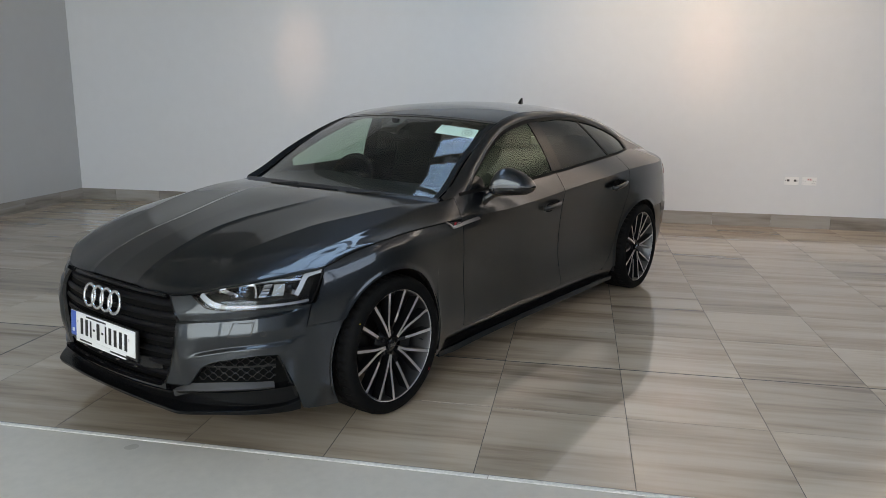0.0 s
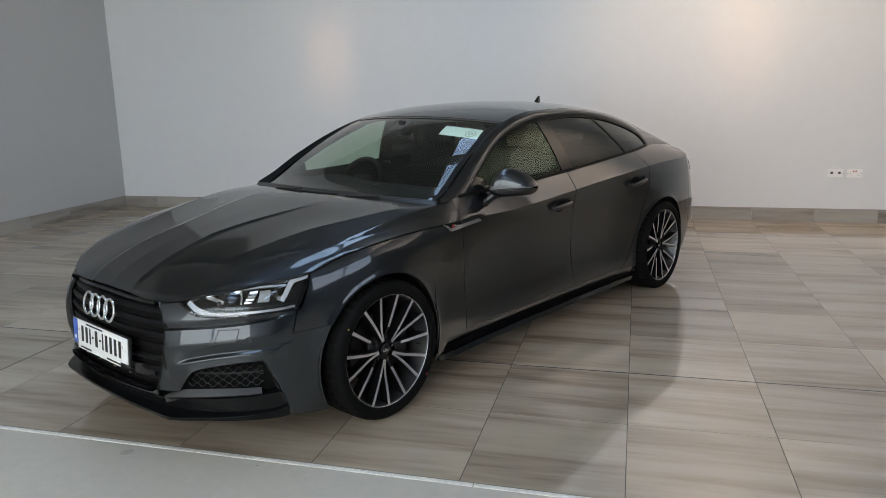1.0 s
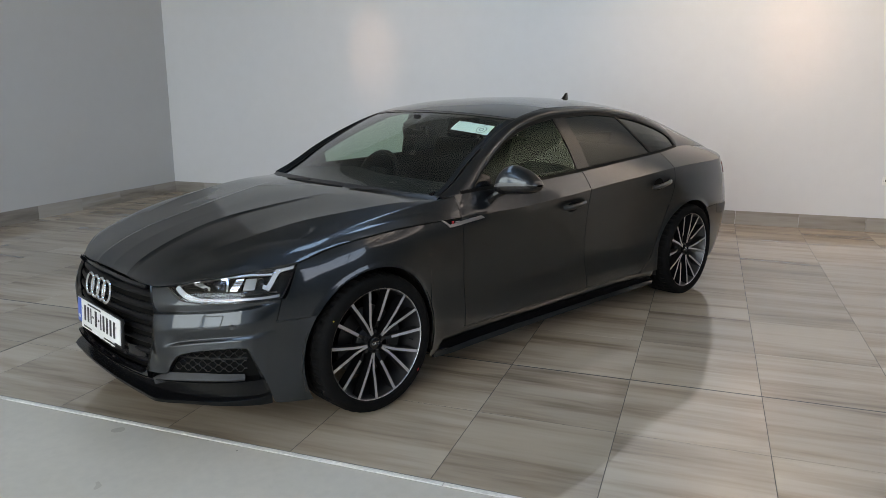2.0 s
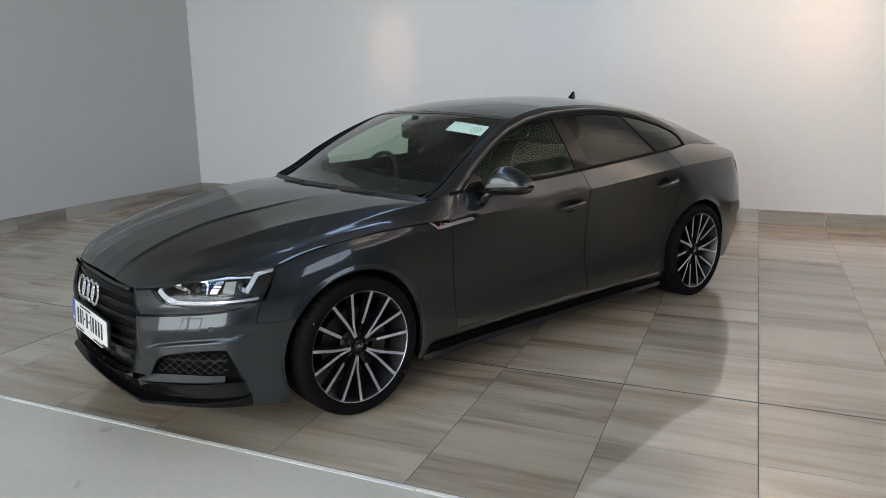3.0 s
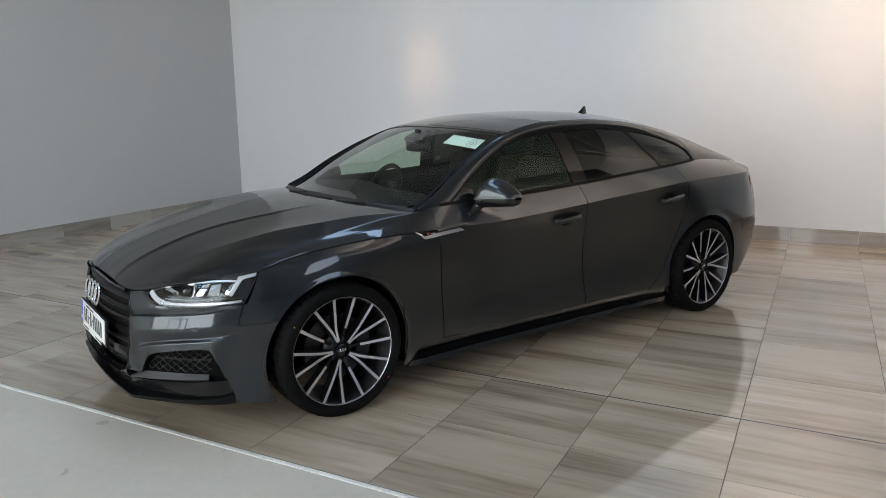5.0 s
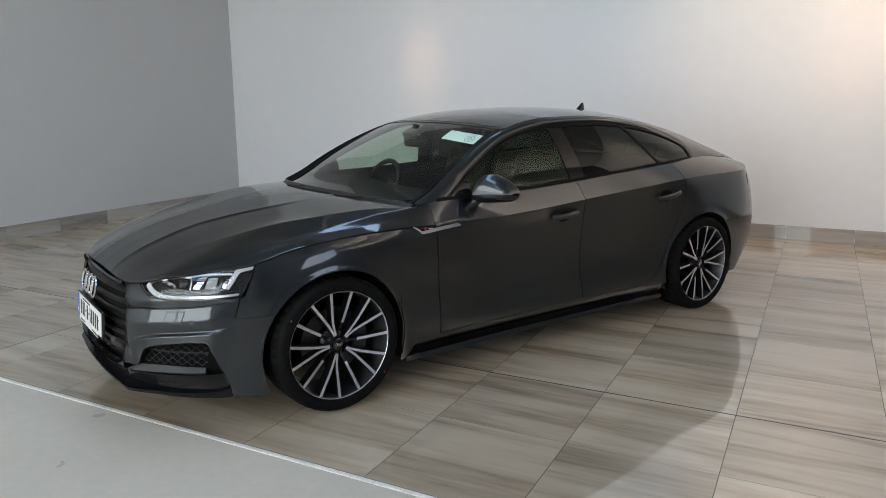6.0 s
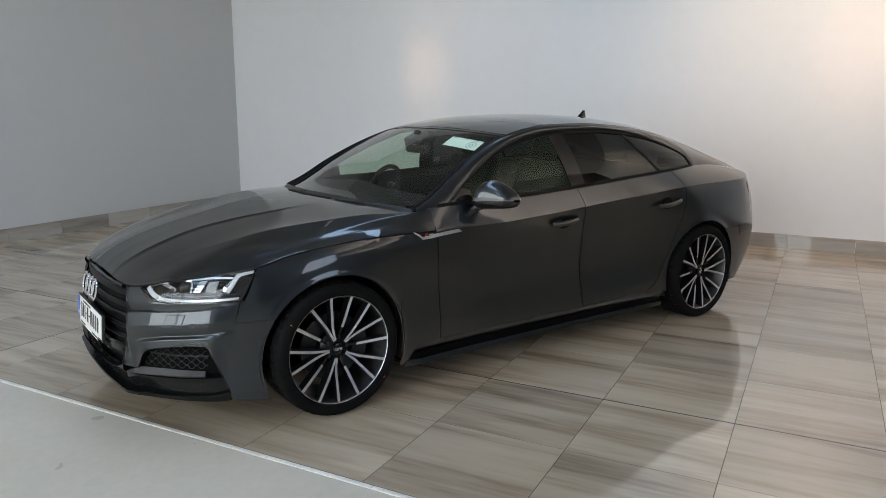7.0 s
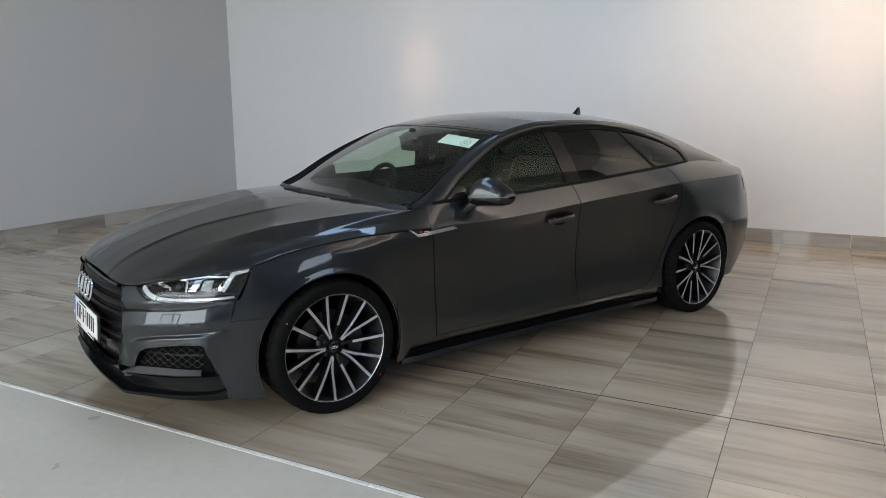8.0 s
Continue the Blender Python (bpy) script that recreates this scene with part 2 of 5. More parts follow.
VINYL = material("grey_floor_coating", (0.585, 0.525, 0.46), 0.36, grain=0.07, scale=26, wear=0.1, bump=0.0002)
def specked(m, scale, share):
    """Scatters small dark specks of dirt over a surface."""
    ns, ln = nodes_of(m)
    p = ns["Principled BSDF"]
    co, cells, near, some, both, mix = (ns.new("ShaderNode" + k) for k in ("TexCoord", "TexVoronoi", "Math", "Math", "Math", "Mix"))
    cells.inputs["Scale"].default_value = scale
    near.operation, near.inputs[1].default_value = "LESS_THAN", 0.02
    some.operation, some.inputs[1].default_value = "LESS_THAN", share
    both.operation = "MULTIPLY"
    mix.data_type = "RGBA"
    mix.inputs[7].default_value = (0.06, 0.055, 0.05, 1)
    ln.new(co.outputs["Object"], cells.inputs["Vector"])
    ln.new(cells.outputs["Distance"], near.inputs[0])
    ln.new(cells.outputs["Color"], some.inputs[0])
    ln.new(near.outputs[0], both.inputs[0])
    ln.new(some.outputs[0], both.inputs[1])
    ln.new(both.outputs[0], mix.inputs[0])
    ln.new(p.inputs["Base Color"].links[0].from_socket, mix.inputs[6])
    ln.new(mix.outputs[2], p.inputs["Base Color"])


specked(VINYL, 7.0, 0.3)
STRIP = material("white_threshold_strip", (0.8, 0.76, 0.71), 0.42, 0.0, grain=0.26, scale=70, wear=0.1)
SEALANT = material("grey_joint_sealant", (0.2, 0.185, 0.165), 0.7, grain=0.3, scale=60)
SOCKET_WHITE = material("white_socket_plastic", (0.9, 0.9, 0.89), 0.3)
SOCKET_DARK = material("socket_slot", (0.05, 0.05, 0.055), 0.5)
SOCKET_RED = material("red_rocker", (0.55, 0.03, 0.03), 0.35)
FRAME_ALU = material("grey_aluminium_frame", (0.35, 0.36, 0.37), 0.4, 0.6, grain=0.05, scale=40)
WINDOW_GLASS = glass_pane("window_glass", (0.92, 0.95, 0.95))
RUBBER.node_tree.nodes["Principled BSDF"].inputs["Specular IOR Level"].default_value = 0.03
DARK_VOID.node_tree.nodes["Principled BSDF"].inputs["Specular IOR Level"].default_value = 0.1
SPLITTER_BLACK.node_tree.nodes["Principled BSDF"].inputs["Specular IOR Level"].default_value = 0.24
PILLAR_BLACK.node_tree.nodes["Principled BSDF"].inputs["Specular IOR Level"].default_value = 0.3
SLAT_BLACK.node_tree.nodes["Principled BSDF"].inputs["Specular IOR Level"].default_value = 0.12
SEAL_BLACK.node_tree.nodes["Principled BSDF"].inputs["Specular IOR Level"].default_value = 0.12
for cloth in (LEATHER, CABIN_BLACK):
    cloth.node_tree.nodes["Principled BSDF"].inputs["Specular IOR Level"].default_value = 0.02


# ---- mesh builders ----
def linked(name, verts, faces, mat, parent=None, label="", flat=False, sharp=35):
    data = bpy.data.meshes.new(name)
    data.from_pydata([tuple(map(float, v)) for v in verts], [], faces)
    data.validate()
    data.materials.append(mat)
    if not flat:
        data.shade_smooth()
        data.set_sharp_from_angle(angle=radians(sharp))
    ob = new(name, data)
    ob.parent = parent
    if label:
        tagged(ob, label)
    return ob


def part(name, bm, mat, parent, label="", flat=False, sharp=35):
    """Links a bmesh as one mesh object under a thing or a part."""
    bmesh.ops.recalc_face_normals(bm, faces=bm.faces)
    data = bpy.data.meshes.new(name)
    bm.to_mesh(data)
    bm.free()
    data.materials.append(mat)
    if not flat:
        data.shade_smooth()
        data.set_sharp_from_angle(angle=radians(sharp))
    ob = new(name, data)
    ob.parent = parent
    if label:
        tagged(ob, label)
    return ob


def box(bm, size, m=None, bevel=0.0):
    """Adds a block of that size, bevelled, at the pose m."""
    made = bmesh.ops.create_cube(bm, size=1.0, matrix=(m or Matrix()) @ Matrix.Diagonal((*size, 1)))
    if bevel:
        edges = {e for v in made["verts"] for e in v.link_edges}
        bmesh.ops.bevel(bm, geom=list(edges), offset=bevel, segments=2, affect="EDGES", profile=0.6)
    return bm


def block(name, size, m, mat, parent=None, label="", bevel=0.003):
    return part(name, box(bmesh.new(), size, m, bevel), mat, parent, label)


def lathe(profile, seg=64, ends=False):
    """Turns (radius, depth) pairs about the y axis. Returns verts and faces."""
    vs, fs, n = [], [], len(profile)
    for i in range(seg):
        a = 2 * math.pi * i / seg
        vs += [(r * math.cos(a), d, r * math.sin(a)) for r, d in profile]
    for i in range(seg):
        j = (i + 1) % seg
        for k in range(n - 1):
            fs.append((i * n + k, j * n + k, j * n + k + 1, i * n + k + 1))
    return vs, fs


def tube(bm, points, radius, seg=8):
    """A round bar along points."""
    rings = []
    pts = [Vector(p) for p in points]
    for i, p in enumerate(pts):
        d = (pts[min(i + 1, len(pts) - 1)] - pts[max(i - 1, 0)]).normalized()
        side = d.orthogonal().normalized() if abs(d.z) > 0.9 else d.cross(Vector((0, 0, 1))).normalized()
        up = side.cross(d)
        rings.append([bm.verts.new(p + radius * (math.cos(2 * math.pi * k / seg) * side + math.sin(2 * math.pi * k / seg) * up)) for k in range(seg)])
    for a, b in zip(rings, rings[1:]):
        for k in range(seg):
            bm.faces.new((a[k], a[(k + 1) % seg], b[(k + 1) % seg], b[k]))
    for ring in (rings[0], rings[-1]):
        bm.faces.new(ring)
    return bm


def sheet(f, na, nb, fold=0.0, flip=False):
    """Grid of f(a, b) over the unit square. fold: depth by which its edges turn inwards. Returns verts and faces."""
    A = na if hasattr(na, "__len__") else np.linspace(0, 1, na + 1)
    B = nb if hasattr(nb, "__len__") else np.linspace(0, 1, nb + 1)
    vs = np.array([[f(float(a), float(b)) for b in B] for a in A])
    n, m = len(A), len(B)
    fs = []
    for i in range(n - 1):
        for j in range(m - 1):
            q = (i * m + j, (i + 1) * m + j, (i + 1) * m + j + 1, i * m + j + 1)
            fs.append(q[::-1] if flip else q)
    flat = [tuple(v) for v in vs.reshape(-1, 3)]
    if fold:
        da, db = np.gradient(vs, axis=0), np.gradient(vs, axis=1)
        nn = np.cross(da, db)
        nn /= np.maximum(np.linalg.norm(nn, axis=2, keepdims=True), 1e-9)
        if flip:
            nn = -nn
        ring = [(i, 0) for i in range(n)] + [(n - 1, j) for j in range(1, m)] + [(i, m - 1) for i in range(n - 2, -1, -1)] + [(0, j) for j in range(m - 2, 0, -1)]
        base = len(flat)
        flat += [tuple(vs[i, j] - fold * nn[i, j]) for i, j in ring]
        for k in range(len(ring)):
            l = (k + 1) % len(ring)
            a, b = ring[k][0] * m + ring[k][1], ring[l][0] * m + ring[l][1]
            q = (a, b, base + l, base + k)
            fs.append(q if flip else q[::-1])
    return flat, fs


def joined(pieces):
    vs, fs = [], []
    for v, f in pieces:
        o = len(vs)
        vs += list(v)
        fs += [tuple(i + o for i in q) for q in f]
    return vs, fs


def mirrored(piece):
    v, f = piece
    return [(x, -y, z) for x, y, z in v], [tuple(reversed(q)) for q in f]


def pair(name, piece, mat, parent, label="", sharp=35):
    """The part on the car's left and its mirror image on the right."""
    return linked(name, *piece, mat, parent, label, sharp=sharp), linked(name, *mirrored(piece), mat, parent, label, sharp=sharp)


# ---- the room ----
def wall_slab(name, u0, u1, v0, v1, z0, z1, mat, label, category="wall"):
    size = (u1 - u0, v1 - v0, z1 - z0)
    ob = part(name, box(bmesh.new(), size), mat, None, flat=True)
    ob.matrix_world = Matrix.Translation(room((u0 + u1) / 2, (v0 + v1) / 2, (z0 + z1) / 2)) @ ROOM
    return tagged(ob, label, category, kind="structure")


wall_slab("wall_back", U_BACK, U_BACK + 0.2, V_LEFT - 0.2, V_RIGHT + 0.2, -0.1, Z_CEIL + 0.6, WALL_PAINT, "smooth white painted showroom wall behind the car")
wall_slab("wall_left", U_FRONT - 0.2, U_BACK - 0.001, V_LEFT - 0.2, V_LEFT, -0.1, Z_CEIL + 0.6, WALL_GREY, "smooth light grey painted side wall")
# The end wall stays out of view; its dark colour keeps door reflections low.
E0, E1, EZ0, EZ1 = END_WINDOW
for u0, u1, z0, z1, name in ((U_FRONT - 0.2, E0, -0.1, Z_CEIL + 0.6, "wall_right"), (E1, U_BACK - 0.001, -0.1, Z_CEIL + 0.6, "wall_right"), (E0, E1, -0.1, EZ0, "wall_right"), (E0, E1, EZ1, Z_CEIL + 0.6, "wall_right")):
    wall_slab(name, u0, u1, V_RIGHT, V_RIGHT + 0.2, z0, z1, WALL_END, "unseen end wall, darkened to dim the reflections in the car's side")
end_window = tagged(new("window_3"), "high aluminium-framed window in the end wall", "window", kind="structure")
end_window.matrix_world = Matrix.Translation(room((E0 + E1) / 2, V_RIGHT + 0.06, (EZ0 + EZ1) / 2)) @ ROOM
for k in range(3):
    block("mullion", (0.07, 0.06, EZ1 - EZ0), pose((k - 1) * ((E1 - E0) / 2 - 0.035), 0, 0), FRAME_ALU, end_window, bevel=0.004)
for z in (EZ0 - EZ1 + 0.06, EZ1 - EZ0 - 0.06):
    for s in (-1, 1):
        block("frame_rail", ((E1 - E0) / 2 - 0.105, 0.06, 0.06), pose(s * (E1 - E0) / 4, 0, z / 2), FRAME_ALU, end_window, bevel=0.004)

# front wall with the shop windows
for z0, z1, name in ((4.5, Z_CEIL + 0.6, "wall_front"), (-0.1, 0.1, "wall_front_plinth")):
    wall_slab(name, U_FRONT - 0.2, U_FRONT, V_LEFT, V_RIGHT, z0, z1, WALL_PAINT, "plain white wall of the glazed shop front")
piers = [V_LEFT] + [v for w in WINDOWS for v in w] + [V_RIGHT]
for i in range(0, len(piers), 2):
    wall_slab("wall_front_pier", U_FRONT - 0.2, U_FRONT, piers[i], piers[i + 1], 0.1, 4.5, WALL_PAINT, "white pier between shop windows")
for n, (v0, v1) in enumerate(WINDOWS, 1):
    win = tagged(new("window_%d" % n), "large aluminium-framed shop window", "window", "shop front windows", "structure")
    win.matrix_world = Matrix.Translation(room(U_FRONT - 0.1, (v0 + v1) / 2, 0.1)) @ ROOM
    w = v1 - v0
    for k in (0, 2):
        block("mullion", (0.06, 0.06, 4.4), pose(0, (k - 1) * (w / 2 - 0.03), 2.2), FRAME_ALU, win, bevel=0.004)
    for z in (0.03, 4.37):
        block("frame_rail", (0.06, w - 0.13, 0.06), pose(0, 0, z), FRAME_ALU, win, bevel=0.004)
    pane = block("pane", (0.008, w - 0.13, 4.26), pose(0.02, 0, 2.2), WINDOW_GLASS, win, bevel=0)
    pane.visible_shadow = False

# ceiling with its rooflight openings, in one sheet
cuts_u = sorted({U_FRONT, U_BACK} | {c for s in SKYLIGHTS for c in s[:2]})
cuts_v = sorted({V_LEFT, V_RIGHT} | {s[2] + d * s[3] / 2 for s in SKYLIGHTS for d in (-1, 1)})
bm = bmesh.new()
for a, b in zip(cuts_u, cuts_u[1:]):
    for c, d in zip(cuts_v, cuts_v[1:]):
        if any(s[0] <= a and b <= s[1] and s[2] - s[3] / 2 <= c + 1e-6 and d <= s[2] + s[3] / 2 + 1e-6 for s in SKYLIGHTS):
            continue
        box(bm, (b - a, d - c, 0.1), Matrix.Translation(((a + b) / 2, -(c + d) / 2, Z_CEIL + 0.05)))
ceiling = part("ceiling", bm, CEILING_PAINT, None, flat=True)
ceiling.matrix_world = ROOM
tagged(ceiling, "grey ceiling deck with long rooflight openings", "ceiling", kind="structure")
for n, (u0, u1, v, w) in enumerate(SKYLIGHTS, 4):
    sl = tagged(new("window_%d" % n), "long rooflight with metal glazing bars", "rooflight", "rooflights", "structure")
    sl.matrix_world = Matrix.Translation(room((u0 + u1) / 2, v, Z_CEIL)) @ ROOM
    for k in range(6):
        block("glazing_bar", (0.045, w, 0.05), pose((k - 2.5) * (u1 - u0) / 5, 0, 0.03), STEEL_GREY, sl, bevel=0.003)
for u in (-5.5, -2.9, -0.3, 2.3):
    beam = tagged(new("ceiling_beam"), "grey steel beam under the ceiling", "beam", "ceiling beams", "structure")
    beam.matrix_world = Matrix.Translation(room(u, (V_LEFT + V_RIGHT) / 2, Z_CEIL)) @ ROOM
    L = V_RIGHT - V_LEFT - 0.01
    for z, h, w in ((-0.34, 0.03, 0.16), (-0.18, 0.3, 0.03), (-0.02, 0.03, 0.16)):
        block("flange" if w > 0.1 else "web", (w, L, h), pose(0, 0, z), STEEL_GREY, beam, bevel=0.003)

# The fixture at v 6.5 is an unseen addition that goes with the last beam.
for v, off, aim in ((-1.75, 2.2, -55), (2.92, 2.2, -55), (6.5, 2.2, -20)):
    spot = tagged(new("wall_spot"), "small white ceiling spotlight aimed at the back wall", "spotlight", "wall spotlights")
    spot.matrix_world = Matrix.Translation(room(U_BACK - off, v, Z_CEIL)) @ ROOM
    block("bracket", (0.03, 0.03, 0.14), pose(0, 0, -0.07), STEEL_GREY, spot)
    vs, fs = lathe([(0.062, 0.2), (0.06, 0.0), (0.045, -0.05), (0.0, -0.05)], 24)
    can = linked("housing", vs, fs, SOCKET_WHITE, spot)
    can.matrix_local = pose(-0.03, 0, -0.2, 0, 0, -90) @ pose(0, 0, 0, aim, 0, 0)

# Housing made up for the added ceiling fill, never in view.
up = tagged(new("uplighter"), "unseen white trough lamp added on the end wall to brighten the ceiling", "wall light")
up.matrix_world = Matrix.Translation(room((FILL_TROUGH[0] + FILL_TROUGH[1]) / 2, V_RIGHT - 0.3, FILL_TROUGH[2])) @ ROOM
L = FILL_TROUGH[1] - FILL_TROUGH[0]
block("trough_base", (L, 0.16, 0.02), pose(0, 0, -0.05), SOCKET_WHITE, up)
for e in (-1, 1):
    block("trough_side", (L, 0.02, 0.05), pose(0, e * 0.09, -0.035), SOCKET_WHITE, up)
    block("bracket", (0.03, 0.2, 0.03), pose(e * L / 4, -0.2, -0.035), STEEL_GREY, up)

# sky outside the shop windows and over the rooflights
SKY_GLOW = glowing("outdoor_sky", (0.3, 0.56, 1.0), 1.0)
out = part("backdrop", box(bmesh.new(), (0.05, 40, 12)), SKY_GLOW, None, flat=True)
out.matrix_world = Matrix.Translation(room(U_FRONT - 8, 3, 4)) @ ROOM
tagged(out, "pale blue daylight sky outside the windows", "sky", kind="structure")
over = part("backdrop", box(bmesh.new(), (16, 18, 0.05)), SKY_GLOW, None, flat=True)
over.matrix_world = Matrix.Translation(room(-2, 3, Z_CEIL + 1.2)) @ ROOM
tagged(over, "pale blue daylight sky above the rooflights", "sky", kind="structure")

# grey coated floor and the strip
LEAN = ROOM @ pose(0, 0, 0, 0, 0, math.degrees(STRIP_LEAN))
ground = part("ground", box(bmesh.new(), (16, 30, 0.12)), VINYL, None, flat=True)
ground.matrix_world = Matrix.Translation(room(U_STRIP, 0, -0.0585)) @ LEAN @ pose(-8.034, -2, 0)
tagged(ground, "smooth grey coated floor with faint scuffs", "floor", kind="structure")
for k in range(13):
    strip = part("trim", box(bmesh.new(), (0.024, 1.197, 0.06), None, 0.002), STRIP, None)
    strip.matrix_world = Matrix.Translation(room(U_STRIP, 0, -0.0262)) @ LEAN @ pose(-0.021, -10.3 + 1.2 * k, 0)
    tagged(strip, "worn white metal edging strip between floors", "floor trim", "edging strips", "structure")
seal = part("trim", box(bmesh.new(), (0.009, 15.6, 0.05), None, 0.001), SEALANT, None)
seal.matrix_world = Matrix.Translation(room(U_STRIP, 0, -0.0245)) @ LEAN @ pose(-0.0035, -3.1, 0)
tagged(seal, "thin grey sealant line beside the edging strip", "floor trim", kind="structure")
wall_slab("floor_bed", -1.1, U_BACK, V_LEFT, V_RIGHT, -0.12, -0.0008, GROUT, "dark grout between the floor tiles", "grout")
# ---- car shape: curves along and round the body (x runs from nose to tail, front axle at 0) ----
def smooth(points):
    """Monotone cubic through (x, value) pairs; values may be tuples."""
    px = np.array([p[0] for p in points], float)
    pv = np.array([p[1:] for p in points], float)
    h = np.diff(px)[:, None]
    d = np.diff(pv, axis=0) / h
    m = np.zeros_like(pv)
    m[0], m[-1] = d[0], d[-1]
    for i in range(1, len(px) - 1):
        same = d[i - 1] * d[i] > 0
        w1, w2 = 2 * h[i] + h[i - 1], h[i] + 2 * h[i - 1]
        safe0, safe1 = np.where(same, d[i - 1], 1), np.where(same, d[i], 1)
        m[i] = np.where(same, (w1 + w2) / (w1 / safe0 + w2 / safe1), 0)

    def at(x):
        x = min(max(x, px[0]), px[-1])
        i = min(int(np.searchsorted(px, x, side="right")) - 1, len(px) - 2)
        s = (x - px[i]) / h[i, 0]
        a, b = (1 + 2 * s) * (1 - s) ** 2, s * (1 - s) ** 2
        c, e = s * s * (3 - 2 * s), s * s * (s - 1)
        v = a * pv[i] + b * h[i, 0] * m[i] + c * pv[i + 1] + e * h[i, 0] * m[i + 1]
        return float(v[0]) if len(v) == 1 else v
    return at


def flowing(points):
    """Natural cubic spline through plan points, by chord length. Gives place and direction."""
    p = np.array(points, float)
    s = np.concatenate([[0], np.cumsum(np.linalg.norm(np.diff(p, axis=0), axis=1))])
    n, h = len(p), np.diff(s)
    a, r = np.eye(n), np.zeros_like(p)
    for i in range(1, n - 1):
        a[i, i - 1], a[i, i], a[i, i + 1] = h[i - 1], 2 * (h[i - 1] + h[i]), h[i]
        r[i] = 6 * ((p[i + 1] - p[i]) / h[i] - (p[i] - p[i - 1]) / h[i - 1])
    k = np.linalg.solve(a, r)

    def at(t):
        t = min(max(t, 0.0), s[-1])
        i = min(int(np.searchsorted(s, t, side="right")) - 1, n - 2)
        u, v = s[i + 1] - t, t - s[i]
        place = (k[i] * u ** 3 + k[i + 1] * v ** 3) / (6 * h[i]) + (p[i] / h[i] - k[i] * h[i] / 6) * u + (p[i + 1] / h[i] - k[i + 1] * h[i] / 6) * v
        way = (-k[i] * u ** 2 + k[i + 1] * v ** 2) / (2 * h[i]) - (p[i] / h[i] - k[i] * h[i] / 6) + (p[i + 1] / h[i] - k[i + 1] * h[i] / 6)
        return place, way / np.linalg.norm(way)
    return at, s


# plan outline of the lower body, (x, half width)
OUTLINE = [(-0.875, 0), (-0.87, 0.16), (-0.852, 0.32), (-0.815, 0.47), (-0.74, 0.615), (-0.63, 0.735), (-0.49, 0.82), (-0.36, 0.866),
           (-0.2, 0.893), (0, 0.903), (0.2, 0.893), (0.36, 0.876), (0.6, 0.858), (1.0, 0.852), (1.7, 0.857), (2.2, 0.868), (2.45, 0.883),
           (2.65, 0.9), (2.824, 0.906), (3.05, 0.9), (3.25, 0.88), (3.45, 0.84), (3.62, 0.765), (3.74, 0.64), (3.805, 0.45), (3.84, 0.2), (3.85, 0)]
outline, KNOTS = flowing(OUTLINE)
TEND = float(KNOTS[-1])
TS = np.linspace(0, TEND, 900)
XS = np.maximum.accumulate(np.array([outline(t)[0][0] for t in TS]) + TS * 1e-6)
YS = np.array([outline(t)[0][1] for t in TS])
TMID = float(KNOTS[13])


def tx(x):
    """Way along the outline at which it reaches x."""
    return float(np.interp(x, XS, TS))


def ty(y):
    """Way along the front's outline at which it reaches the half width y."""
    k = TS < tx(0.0)
    return float(np.interp(y, YS[k], TS[k]))


